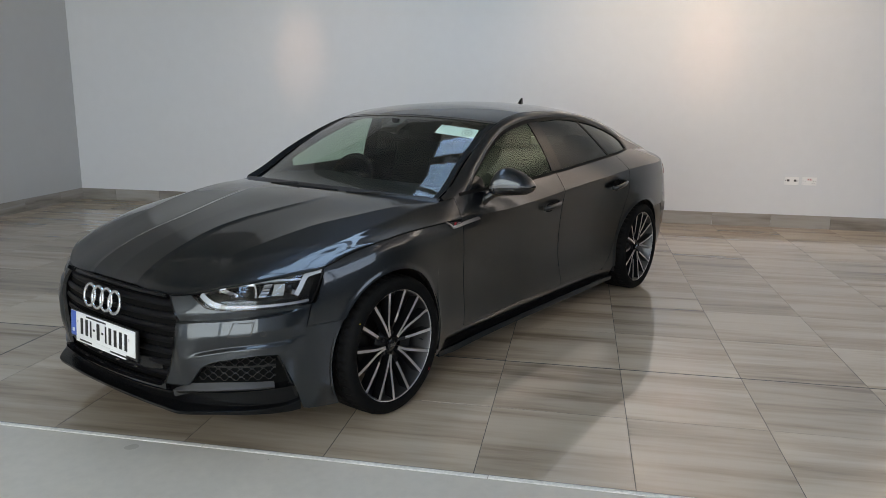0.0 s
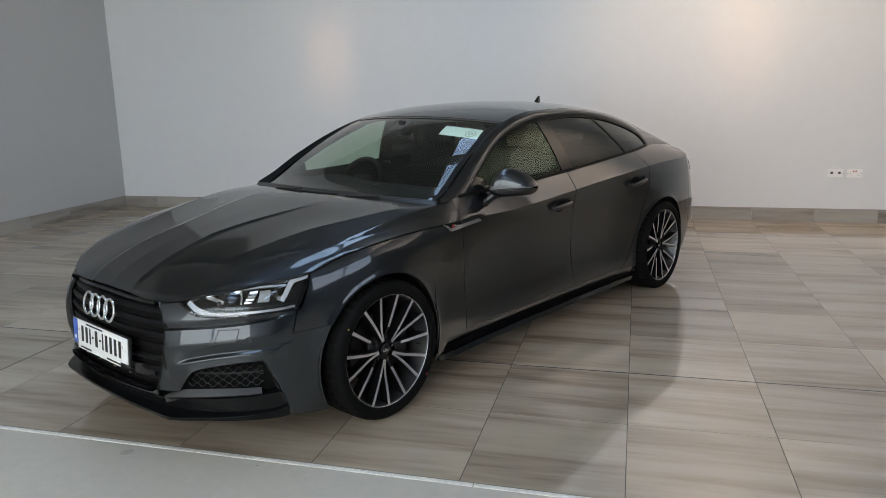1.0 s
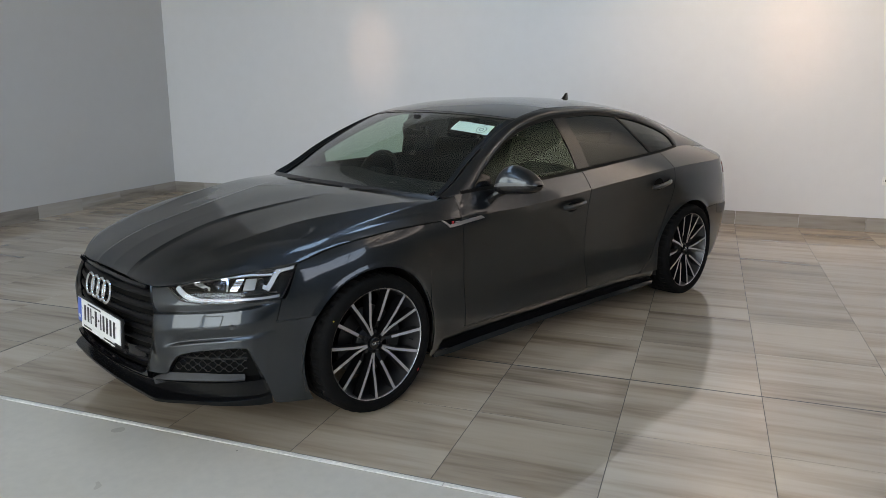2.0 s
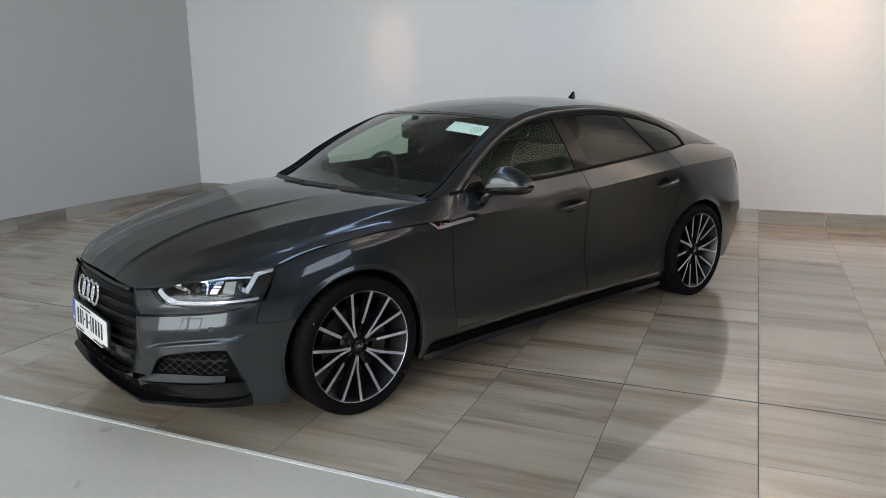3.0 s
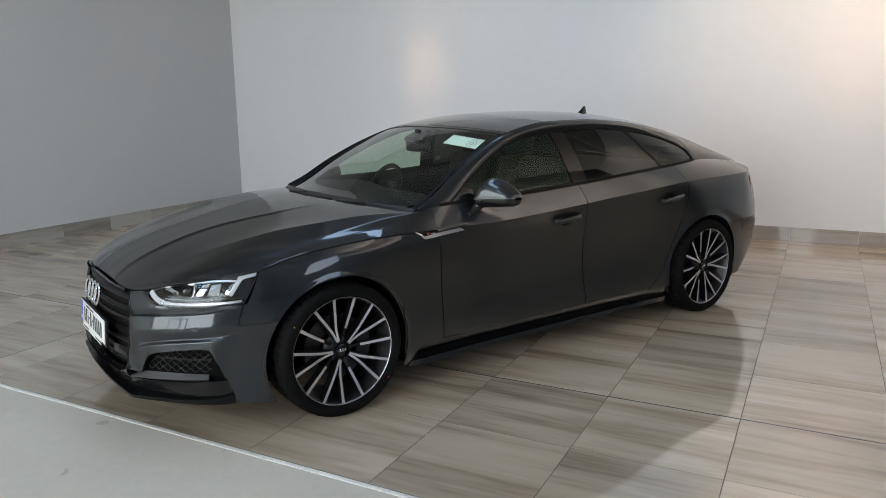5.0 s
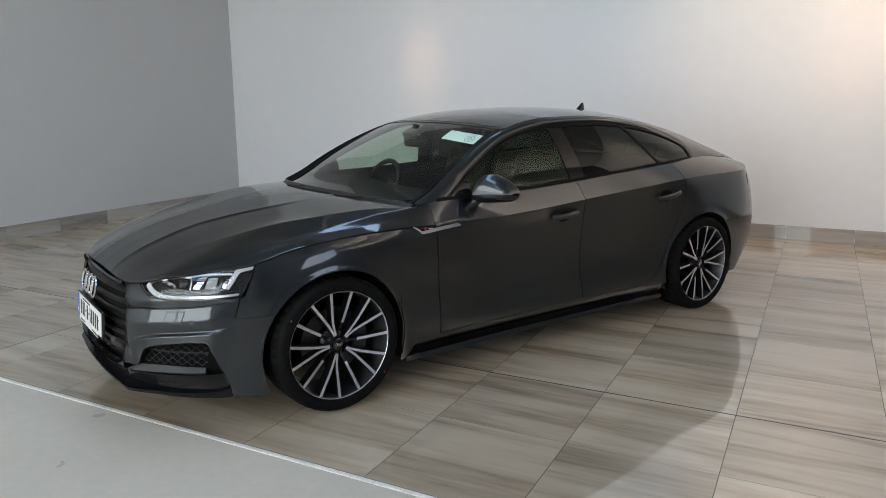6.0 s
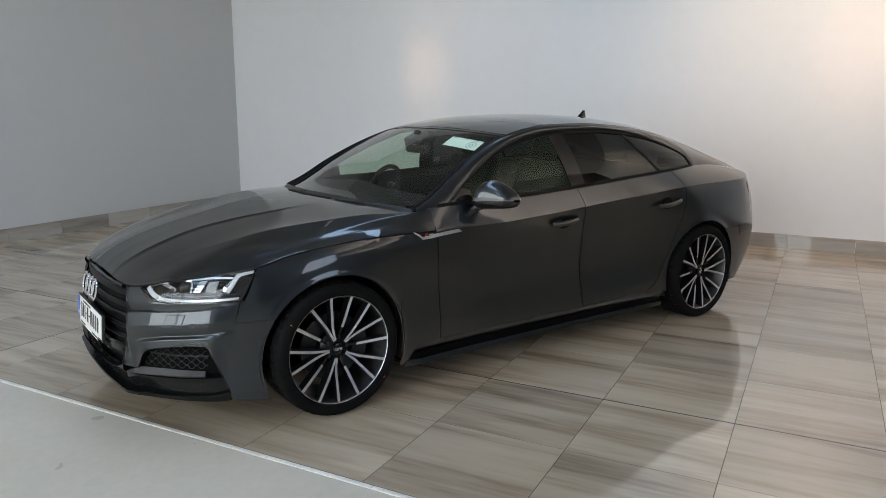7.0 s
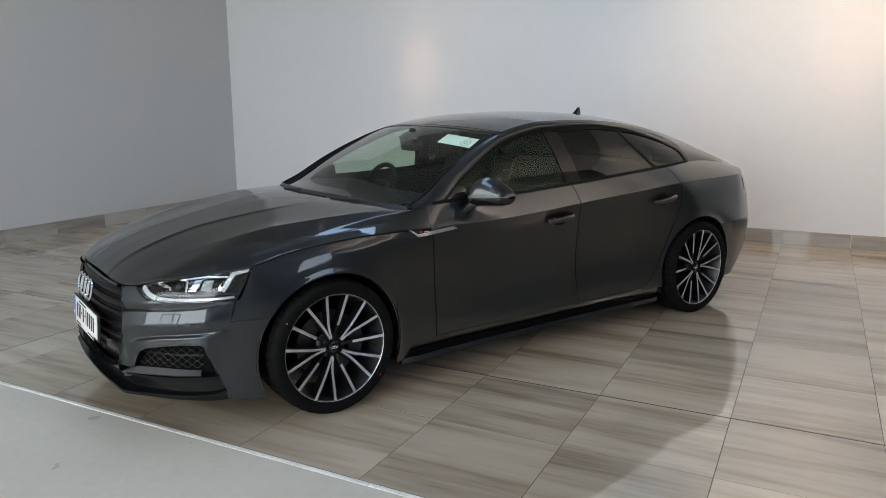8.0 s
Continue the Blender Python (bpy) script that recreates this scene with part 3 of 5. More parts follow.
# how far the skin lies inside the outline, by height, at some places round the car
PROFILES = [
    (ty(0.0), smooth([(0.1, 0.06), (0.2, 0.02), (0.28, 0), (0.5, 0), (0.58, 0.012), (0.65, 0.06), (0.75, 0.18)])),
    (ty(0.4), smooth([(0.1, 0.05), (0.2, 0.015), (0.28, 0), (0.5, 0), (0.58, 0.012), (0.65, 0.045), (0.75, 0.14)])),
    (tx(-0.63), smooth([(0.1, 0.035), (0.2, 0.011), (0.3, 0), (0.46, 0), (0.55, 0.006), (0.62, 0.02), (0.70, 0.06), (0.76, 0.11)])),
    (tx(-0.36), smooth([(0.1, 0.014), (0.2, 0.005), (0.3, 0), (0.5, 0), (0.62, 0.008), (0.7, 0.024), (0.755, 0.045), (0.8, 0.08)])),
    (tx(0.0), smooth([(0.1, 0.016), (0.2, 0.006), (0.4, 0), (0.68, 0), (0.76, 0.012), (0.83, 0.042), (0.9, 0.09)])),
    (tx(0.48), smooth([(0.1, 0.04), (0.15, 0.03), (0.25, 0.018), (0.33, 0.012), (0.5, 0.018), (0.65, 0.012), (0.75, 0.013), (0.83, 0.03), (0.9, 0.06)])),
    (tx(1.2), smooth([(0.1, 0.05), (0.15, 0.035), (0.22, 0.022), (0.27, 0.017), (0.31, 0.021), (0.38, 0.0315), (0.42, 0.036), (0.48, 0.038), (0.58, 0.036), (0.68, 0.028), (0.75, 0.0195), (0.8, 0.0095), (0.832, 0.0), (0.88, -0.004)])),
    (tx(2.1), smooth([(0.1, 0.05), (0.15, 0.035), (0.22, 0.024), (0.29, 0.019), (0.33, 0.024), (0.41, 0.0365), (0.46, 0.041), (0.52, 0.042), (0.62, 0.039), (0.72, 0.029), (0.8, 0.0195), (0.855, 0.009), (0.888, 0.0), (0.94, -0.004)])),
    (tx(2.824), smooth([(0.1, 0.03), (0.2, 0.01), (0.5, 0), (0.72, 0), (0.84, 0.011), (0.93, 0.033), (1, 0.07)])),
    (tx(3.3), smooth([(0.1, 0.09), (0.2, 0.035), (0.3, 0.014), (0.45, 0.004), (0.6, 0), (0.8, 0.008), (0.925, 0.032), (1, 0.07)])),
    (tx(3.62), smooth([(0.1, 0.2), (0.2, 0.11), (0.3, 0.04), (0.42, 0.01), (0.55, 0), (0.75, 0.02), (0.94, 0.075), (1, 0.1)])),
    (TEND, smooth([(0.1, 0.3), (0.2, 0.2), (0.3, 0.1), (0.42, 0.02), (0.52, 0), (0.62, 0.01), (0.7, 0.035), (0.95, 0.08), (1, 0.1)])),
]
PT = [p[0] for p in PROFILES]


def inset(t, z):
    i = min(max(int(np.searchsorted(PT, t, side="right")) - 1, 0), len(PT) - 2)
    s = min(max((t - PT[i]) / (PT[i + 1] - PT[i]), 0), 1)
    s = s * s * (3 - 2 * s)
    return PROFILES[i][1](z) * (1 - s) + PROFILES[i + 1][1](z) * s


def skin(t, z, out=0.0):
    """A point of the lower body's skin on the car's left side."""
    (x, y), (dx, dy) = outline(t)
    d = out - inset(t, z)
    return np.array((x - dy * d, -(y + dx * d), z))


# height of the shoulder crease (the skirt's upper edge): grille top, over the lamp, bonnet shut line, doors, tail
crease = smooth([(ty(0.0), 0.652), (ty(0.2), 0.65), (ty(0.395), 0.645), (ty(0.47), 0.652), (ty(0.62), 0.688), (tx(-0.55), 0.722), (tx(-0.365), 0.752), (tx(-0.2), 0.793),
                 (tx(-0.03), 0.819), (tx(0.21), 0.829), (tx(0.46), 0.826), (tx(0.62), 0.821), (tx(0.95), 0.8225), (tx(1.27), 0.836), (tx(1.66), 0.859), (tx(1.98), 0.881), (tx(2.29), 0.9), (tx(2.53), 0.917),
                 (tx(2.86), 0.929), (tx(3.3), 0.932), (tx(3.6), 0.945), (TEND, 0.955)])

# belt line, roof rail, centre line and how far the centre line runs ahead: (x, half width, height)
belt = smooth([(0.5, 0.765, 0.915), (0.67, 0.788, 0.936), (1.2, 0.796, 0.948), (1.7, 0.797, 0.972), (2.0, 0.794, 0.99), (2.58, 0.772, 1.022), (2.95, 0.72, 1.04), (3.3, 0.68, 1.018), (3.5, 0.645, 0.985), (3.62, 0.585, 0.962), (3.72, 0.5, 0.948)])
rail = smooth([(0.5, 0.755, 0.922), (0.6, 0.745, 0.965), (0.8, 0.705, 1.085), (1.0, 0.665, 1.185), (1.2, 0.63, 1.262), (1.4, 0.607, 1.31), (1.6, 0.595, 1.333), (1.9, 0.588, 1.336),
               (2.2, 0.583, 1.32), (2.5, 0.58, 1.283), (2.8, 0.582, 1.218), (3.1, 0.592, 1.13), (3.4, 0.61, 1.035), (3.53, 0.6, 0.998), (3.64, 0.555, 0.972), (3.72, 0.49, 0.955)])
middle = smooth([(0.5, 0.2, 0.955), (0.6, 0.14, 1.0), (0.8, 0.125, 1.115), (1.0, 0.115, 1.212), (1.2, 0.11, 1.295), (1.4, 0.09, 1.348), (1.6, 0.05, 1.375), (1.9, 0.0, 1.386),
                 (2.2, -0.02, 1.376), (2.5, -0.04, 1.345), (2.8, -0.06, 1.285), (3.1, -0.08, 1.2), (3.4, -0.09, 1.085), (3.6, -0.085, 1.0), (3.72, -0.08, 0.985)])


def top(a, c, out=0.0):
    """Windscreen, roof, back window and boot lid: a along the rail, c from -1 (the car's left rail) to 1."""
    yr, zr = rail(a)
    bow, zm = middle(a)
    e = abs(c) ** 2.2
    return np.array((a - bow * (1 - c * c), yr * c, zm + (zr - zm) * e + out))


def flank(x, s, out=0.0):
    """Side of the cabin on the car's left, s from 0 at the belt to 1 at the rail."""
    yb, zb = belt(x)
    yr, zr = rail(x)
    y = yb + (yr - yb) * s + 0.022 * 4 * s * (1 - s) * min(1, max(0, (zr - zb) / 0.3))
    return np.array((x, -(y + out), zb + (zr - zb) * s + out * 0.3))


def shoulder(x, s, out=0.0):
    """From the crease (s 0) up to the belt line (s 1)."""
    a = skin(tx(x), crease(tx(x)))
    yb, zb = belt(x)
    b = np.array((x, -yb, zb))
    p = a + (b - a) * s
    full = 0.0005 + 0.0075 * min(1, max(0, (x - 2.7) / 0.5))
    p[1] -= full * 4 * s * (1 - s) + out
    p[2] += full * 3 * s * (1 - s)
    return p


# top edge of the side windows, as a share of the flank's height
dlo = smooth([(0.69, 0.0), (0.72, 0.11), (0.76, 0.31), (0.815, 0.54), (0.9, 0.67), (0.984, 0.765), (1.1, 0.835), (1.234, 0.875), (1.47, 0.885), (1.73, 0.893), (2.0, 0.9), (2.13, 0.888), (2.4, 0.848), (2.55, 0.79), (2.677, 0.705), (2.76, 0.61), (2.81, 0.5), (2.835, 0.33), (2.845, 0.0)])

# bonnet: centre line
bonnet_line = smooth([(-0.815, 0.652), (-0.795, 0.68), (-0.74, 0.722), (-0.6, 0.785), (-0.4, 0.842), (-0.1, 0.9), (0.15, 0.935), (0.36, 0.955)])


dome_b = smooth([(0, 0.16), (0.3, 0.155), (0.45, 0.15), (0.55, 0.168), (0.68, 0.215), (0.81, 0.268), (1, 0.33)])
edge_b = smooth([(0, 0.36), (0.2, 0.40), (0.3, 0.445), (0.4, 0.5), (0.55, 0.575), (0.66, 0.645), (0.875, 0.735), (1, 0.79)])
edge_h = smooth([(0, 0), (0.2, 0.001), (0.35, 0.006), (0.55, 0.013), (0.8, 0.015), (0.95, 0.010), (1, 0.004)])


def bonnet(a, b, out=0.0):
    """a from the front edge (0) to the windscreen (1), b from the centre line (0) to the outer edge (1), on the car's left."""
    def front(b):
        t = tx(-0.365) * b
        return skin(t, crease(t))

    def side(a):
        x = -0.365 + a * (0.6 + 0.365)
        return skin(tx(x), crease(tx(x)))

    def centre(a):
        x = -0.812 + (0.34 + 0.812) * a ** 1.35
        return np.array((x, 0, bonnet_line(x)))

    def rear(b):
        if b <= 0.8:
            return top(0.5, -b / 0.8) + np.array((-0.012, 0, -0.010))
        low, high = top(0.5, -1) + np.array((-0.012, 0, -0.010)), shoulder(0.597, 1)
        if b <= 0.88:
            g = (b - 0.8) / 0.08
            return low + (high - low) * g
        return shoulder(0.597, 1 - (b - 0.88) / 0.12)
    f0, r0, c0, s0 = front(b), rear(b), centre(a), side(a)
    p = (1 - a) * f0 + a * r0 + (1 - b) * c0 + b * s0 - ((1 - a) * (1 - b) * front(0) + (1 - a) * b * front(1) + a * (1 - b) * rear(0) + a * b * rear(1))
    # height: the centre line's swell carried outwards, rounding over to the edge
    swell = (c0[2] - 0.652) / (centre(1)[2] - 0.652)
    back = 0.946 - 0.05 * b ** 2.2
    z = f0[2] + (back - f0[2]) * swell
    over = f0[2] * 0 + front(1)[2] + (0.896 - front(1)[2]) * swell - s0[2]
    z -= over * max(0, (b - 0.5) / 0.5) ** 2.4
    # the dome's crease
    e = b - dome_b(a)
    rise = max(0.0, 1 + e / 0.16) ** 2 if e < 0 else max(0.0, 1 - e / 0.035) ** 1.5
    z += 0.006 * rise * math.sin(math.pi * min(1, 0.1 + a)) ** 0.6
    # the edge between the bonnet's top and its side
    e = b - edge_b(a)
    z += edge_h(a) * (math.exp(e / 0.13) if e < 0 else max(0.0, 1 - e / (1 - edge_b(a))) ** 1.6)
    k = a ** 10
    p[2] = z * (1 - k) + r0[2] * k + out
    return p


# ---- the car ----
car = tagged(new("car"), "dark grey metallic five-door coupe with twin-spoke alloy wheels", "car")
ARCH_R, ARCH_Z, WB, HUB_Z = 0.369, 0.311, 2.824, 0.3235
SEAM_Z = 0.52
A_SHUT = smooth([(0.2, 0.626), (0.4, 0.621), (0.7, 0.607), (0.93, 0.596)])


def arch(x, xc):
    d = ARCH_R ** 2 - (x - xc) ** 2
    return ARCH_Z + math.sqrt(max(d, 0))


def arch_x(z):
    return math.sqrt(max(ARCH_R ** 2 - (z - ARCH_Z) ** 2, 0))


def spaced(x0, x1, n, keys=()):
    """Even stations from x0 to x1 with extra ones at and round the keys."""
    s = set(np.round(np.linspace(x0, x1, n), 5))
    for k in keys:
        s |= {round(k + d, 5) for d in (-0.004, -0.001, 0.001, 0.004) if x0 < k + d < x1}
    return np.array(sorted(s))


def over_arch(x0, x1, n, xc):
    """Stations with cosine spacing across an arch."""
    s = set(np.round(np.linspace(x0, x1, n), 5))
    s |= {round(xc + (ARCH_R - 0.0004) * math.cos(k * math.pi / 40), 5) for k in range(41)}
    s |= {round(xc - ARCH_R - 0.001, 5), round(xc + ARCH_R + 0.001, 5)}
    return np.array(sorted(v for v in s if x0 <= v <= x1))


def strip_sheet(xs, low, high, nb, fn, fold=0.012):
    """Skin between two edges: fn(x, z or share), low(x) and high(x)."""
    n = len(xs) - 1
    return sheet(lambda a, b: fn(xs[round(a * n)], low(xs[round(a * n)]) + (high(xs[round(a * n)]) - low(xs[round(a * n)])) * b), np.arange(n + 1) / n, nb, fold)


def side_skin(x, z):
    return skin(tx(x), z)


# front wing: over the arch, from the bumper seam to the door
def wing_low(x):
    if x < -arch_x(SEAM_Z) - 0.0005:
        return SEAM_Z + 0.0015
    if x <= ARCH_R:
        return arch(x, 0)
    return 0.155 + 0.08 * min(1, max(0, (x - 0.405) / 0.06))


def lip_bulge(x, z, xc):
    """The rolled edge round the wheel opening."""
    r = math.hypot(x - xc, z - ARCH_Z) - ARCH_R
    return 0.006 * math.exp(-(r / 0.018) ** 2) if r > -0.01 else 0


xs = over_arch(-0.468, 0.6115, 60, 0)


def wing_high(x):
    """The wing's upper edge: under and behind the lamp, then the bonnet's shut line."""
    t = tx(x)
    if t < 1.014:
        return 0.612
    return min(crease(t) - 0.0065, 0.612 + (t - 1.014) * 1.72)


def wing_at(x, z):
    k = min(1, max(0, (x - 0.4) / 0.2115))
    x = x + (A_SHUT(z) - 0.002 - 0.6115) * k
    if x < -0.36:
        x += 0.28 * max(0, min(z, 0.612) - SEAM_Z) * (-0.36 - x) / 0.108
    return skin(tx(x), z, lip_bulge(x, z, 0))


wing = strip_sheet(xs, wing_low, wing_high, np.linspace(0, 1, 26), wing_at, 0.004)
pair("front_wing", wing, PAINT, car)
# Near-black strip below the bonnet's shut line paints the gap's shade.
pair("bonnet_seal", sheet(lambda a, b: skin(tx(-0.36 + 0.965 * a), crease(tx(-0.36 + 0.965 * a)) - 0.016 + 0.0165 * b, -0.003), 60, 2), DARK_VOID, car)

# doors: lower skin and shoulder in one panel
B_SHUT = smooth([(0.2, 1.702), (0.5, 1.683), (0.8, 1.683), (0.92, 1.668), (1.0, 1.64)])
R_SHUT = smooth([(0.2, 2.25), (0.26, 2.30), (0.3, 2.36), (0.45, 2.45), (0.6, 2.52), (0.85, 2.605), (0.95, 2.6), (1.03, 2.565)])


def door_panel(left, right, gap=0.0022):
    def f(a, b):
        def at(x, z, s):
            return skin(tx(x), z) if s is None else shoulder(x, s)
        x, z, s = (left(0.6) + right(0.6)) / 2, 0.6, None
        for _ in range(4):
            c = crease(tx(x))
            if b <= 0.8:
                z, s = 0.246 + (c - 0.246) * (b / 0.8), None
            else:
                s = (b - 0.8) / 0.2
                z = c + (belt(x)[1] - c) * s
            x = left(z) + gap + (right(z) - left(z) - 2 * gap) * a
        return at(x, z, s)
    return sheet(f, 44, np.concatenate([np.linspace(0, 0.8, 25), np.linspace(0.8, 1, 9)[1:]]), 0.012)


front_doors = pair("front_door", door_panel(A_SHUT, B_SHUT), PAINT, car, sharp=16)
rear_doors = pair("rear_door", door_panel(B_SHUT, R_SHUT), PAINT, car, sharp=16)


# rear wing: between the rear door, the arch and the bumper, then up to the belt
def rear_wing_pieces():
    top_z = ARCH_Z + ARCH_R

    def ahead(a, b):
        z = ARCH_Z + ARCH_R * math.sin(-0.21 + (math.pi / 2 + 0.21) * b)
        x0, x1 = R_SHUT(z) + 0.0022, WB - arch_x(z)
        x = x0 + (x1 - x0) * a
        return skin(tx(x), z, lip_bulge(x, z, WB))

    def behind(a, b):
        s0 = math.asin((0.602 - ARCH_Z) / ARCH_R)
        z = ARCH_Z + ARCH_R * math.sin(s0 + (math.pi / 2 - s0) * b)
        x0, x1 = WB + arch_x(z), 3.342
        x = x0 + (x1 - x0) * a
        return skin(tx(x), z, lip_bulge(x, z, WB))

    def above(a, b):
        z, x = 0.8, 3.0
        for _ in range(4):
            z = top_z + (crease(tx(x)) - top_z) * b
            x = R_SHUT(z) + 0.0022 + (3.342 - R_SHUT(z) - 0.0022) * a
        return skin(tx(x), z, lip_bulge(x, z, WB))

    def upper(a, b):
        x, z = 3.0, 0.97
        for _ in range(4):
            c = crease(tx(x))
            z = c + (belt(x)[1] - c) * b
            x = R_SHUT(z) + 0.0022 + (3.72 - R_SHUT(z) - 0.0022) * a
        return shoulder(x, b)
    return [sheet(ahead, 20, 30, 0.01), sheet(behind, 16, 20, 0.01), sheet(above, 44, 14, 0), sheet(upper, 50, 12, 0)]


pair("rear_wing", joined(rear_wing_pieces()), PAINT, car)

# pillars and roof rail round the side windows
rail_xs = spaced(0.525, 3.72, 120)
pair("roof_rail", strip_sheet(rail_xs, lambda x: dlo(x), lambda x: 1.0, 12, lambda x, s: flank(x, s, 0.002 + 0.011 * math.sin(math.pi * min(1, max(0, (s - dlo(x)) / max(1 - dlo(x), 1e-6)))) * min(1, max(0, (x - 0.6) / 0.3), max(0, (3.6 - x) / 0.9)))), PAINT, car)

# roof, boot lid
linked("roof", *sheet(lambda a, b: top(1.26 + (2.62 - 1.26) * a, (b * 2 - 1) * 0.985), 40, 48, 0.008), PAINT, car)
linked("boot_lid", *sheet(lambda a, b: top(3.42 + (3.72 - 3.42) * a, (b * 2 - 1) * 0.985), 12, 48, 0.008), PAINT, car)
pair("roof_seam", sheet(lambda a, b: top(0.9 + 2.8 * a, -(0.984 + 0.012 * b), -0.003), 80, 2, 0.0), BLACK_SATIN, car)


# bonnet: both halves as one panel
def whole_bonnet(a, b):
    w = float(np.interp(abs(b), (0, 0.3, 0.65, 1), (0, dome_b(a), edge_b(a), 1)))
    p = bonnet(a, min(w, 0.998), 0.0)
    return np.array((p[0], p[1] if b >= 0 else -p[1], p[2]))


AS = np.concatenate([np.linspace(0, 0.12, 13), np.linspace(0.12, 1, 65)[1:]])
HALF = sorted(set(np.round(np.linspace(0, 1, 61), 4)) | set(np.round(np.linspace(0.27, 0.36, 19), 4)) | {0.3, 0.645, 0.65, 0.655})
BS = np.array([-b for b in HALF[:0:-1]] + HALF)
linked("bonnet", *sheet(whole_bonnet, AS, BS, 0.01, True), PAINT, car, sharp=22)

# front bumper skin: from the grille's edge to the seam, and back to the arch
grille_edge = smooth([(0.2, 0.33), (0.285, 0.38), (0.33, 0.403), (0.45, 0.436), (0.555, 0.452), (0.6, 0.43), (0.65, 0.394)])
lamp_low = smooth([(0.505, 0.655), (0.54, 0.636), (0.6, 0.61), (0.7, 0.605), (0.8, 0.606), (0.9, 0.608), (1.02, 0.614)])
bump_low = smooth([(0.0, 0.272), (0.5, 0.29), (0.515, 0.305), (0.545, 0.345), (0.585, 0.388), (0.65, 0.408), (0.73, 0.42), (0.8, 0.426), (0.862, 0.424), (0.885, 0.38), (0.945, 0.235), (0.955, 0.2), (0.968, 0.165), (1.2, 0.152)])


def seam(z):
    return 0.9855 + 0.28 * max(0, z - SEAM_Z)


def ease(v):
    v = min(1, max(0, v))
    return v * v * (3 - 2 * v)


ledge_z = smooth([(0.44, 0.543), (0.55, 0.555), (0.69, 0.566), (0.88, 0.58), (0.92, 0.586), (1.0, 0.597), (1.2, 0.6)])
fold_z = smooth([(0.4, 0.41), (0.5, 0.418), (0.547, 0.434), (0.71, 0.464), (0.916, 0.477), (1.0, 0.48), (1.2, 0.48)])


def bump_out(t, z):
    """Relief of the bumper: a ledge under the lamp, a hollow below it, and the flange over the intake."""
    m = ease((t - 0.43) / 0.05) * ease((1.0 - t) / 0.12)
    top_z, low_z = ledge_z(t), fold_z(t)
    if z > top_z:
        d = z - top_z
        return m * (0.008 - 0.018 * min(1, d / 0.005) + 0.010 * min(1, max(0, d - 0.005) / 0.03))
    if z > low_z:
        w = (z - low_z) / (top_z - low_z)
        return m * (0.018 - 0.02 * max(0, w - 0.5) - 0.013 * max(0, 1 - w / 0.55) ** 1.5 * ease((t - 0.5) / 0.08))
    flange = 0.005 + 0.013 * ease((low_z - z) / 0.016)
    side = ease((t - 0.5) / 0.08) * ease((0.955 - t) / 0.07)
    return m * (0.018 * (1 - ease((low_z - z) / 0.12)) * (1 - side) + flange * side)


def bumper_front(a, b):
    z, t = 0.45, 0.6
    for _ in range(5):
        t0 = ty(grille_edge(z)) + 0.002
        t = t0 + (seam(z) - t0) * a
        hi = crease(t) - 0.002 if t < 0.505 else lamp_low(t) - 0.002
        low, fold, ledge = bump_low(t), fold_z(t), ledge_z(t)
        z = float(np.interp(b, (0, 0.24, 0.4, 0.6, 0.8, 0.86, 1), (low, fold - 0.017, fold, (fold + ledge) / 2, ledge, ledge + 0.0052, hi)))
    return skin(t, z, bump_out(t, z))


def bumper_side(a, b):
    low = 0.16 - 0.01 * a
    z = low + (SEAM_Z - low) * b
    t = seam(0) + (tx(-arch_x(z)) - seam(0)) * a
    return skin(t, z, bump_out(t, z) + 0.0)


pair("front_bumper", joined([sheet(bumper_front, 90, 50, 0.02), sheet(bumper_side, 12, 26, 0.012)]), PAINT, car, sharp=40)
linked("bumper_bridge", *joined([sheet(lambda a, b: skin(ty(0.385) * a, 0.255 + 0.028 * b, 0.003), 30, 3, 0.02), mirrored(sheet(lambda a, b: skin(ty(0.385) * a, 0.255 + 0.028 * b, 0.003), 30, 3, 0.02))]), PAINT, car)


# dark inner shell that closes the gaps between the panels
def inner(t, z):
    return skin(t, z, -0.028)


def shell_low(x):
    if abs(x) < ARCH_R:
        return arch(x, 0) + 0.005
    if abs(x - WB) < ARCH_R:
        return arch(x, WB) + 0.005
    return 0.2


def shell_sheet():
    xs = sorted(set(over_arch(-0.40, 0.9, 40, 0)) | set(over_arch(0.9, 3.4, 60, WB)))
    return strip_sheet(np.array(xs), shell_low, lambda x: crease(tx(x)) - 0.015, 10, lambda x, z: inner(tx(x), z), 0)


pair("inner_shell", joined([shell_sheet(), sheet(lambda a, b: inner(tx(-0.40) * a, 0.2 + (crease(tx(-0.40) * a) - 0.02 - 0.2) * b), 40, 12),
                            sheet(lambda a, b: inner(tx(3.4) + (TEND - tx(3.4)) * a, 0.3 + 0.6 * b), 24, 6)]), DARK_VOID, car)
linked("underbody", *joined([sheet(lambda a, b: np.array((-0.55 + 4.05 * a, (b - 0.5) * 1.3, 0.165)), 8, 4), sheet(lambda a, b: np.array((0.42 + 1.98 * a, (b - 0.5) * 1.68, 0.145)), 8, 4)]), DARK_VOID, car)
for xc in (0, WB):
    pair("arch_liner", sheet(lambda a, b: np.array((xc + (ARCH_R + 0.012) * math.cos(math.pi * (a * 1.2 - 0.1)), -0.6 - 0.27 * b, ARCH_Z + (ARCH_R + 0.012) * math.sin(math.pi * (a * 1.2 - 0.1)))), 40, 4), BLACK_SATIN, car)
    pair("arch_back", sheet(lambda a, b: np.array((xc - 0.4 + 0.8 * a, -0.6, 0.15 + 0.6 * b)), 2, 2), DARK_VOID, car)

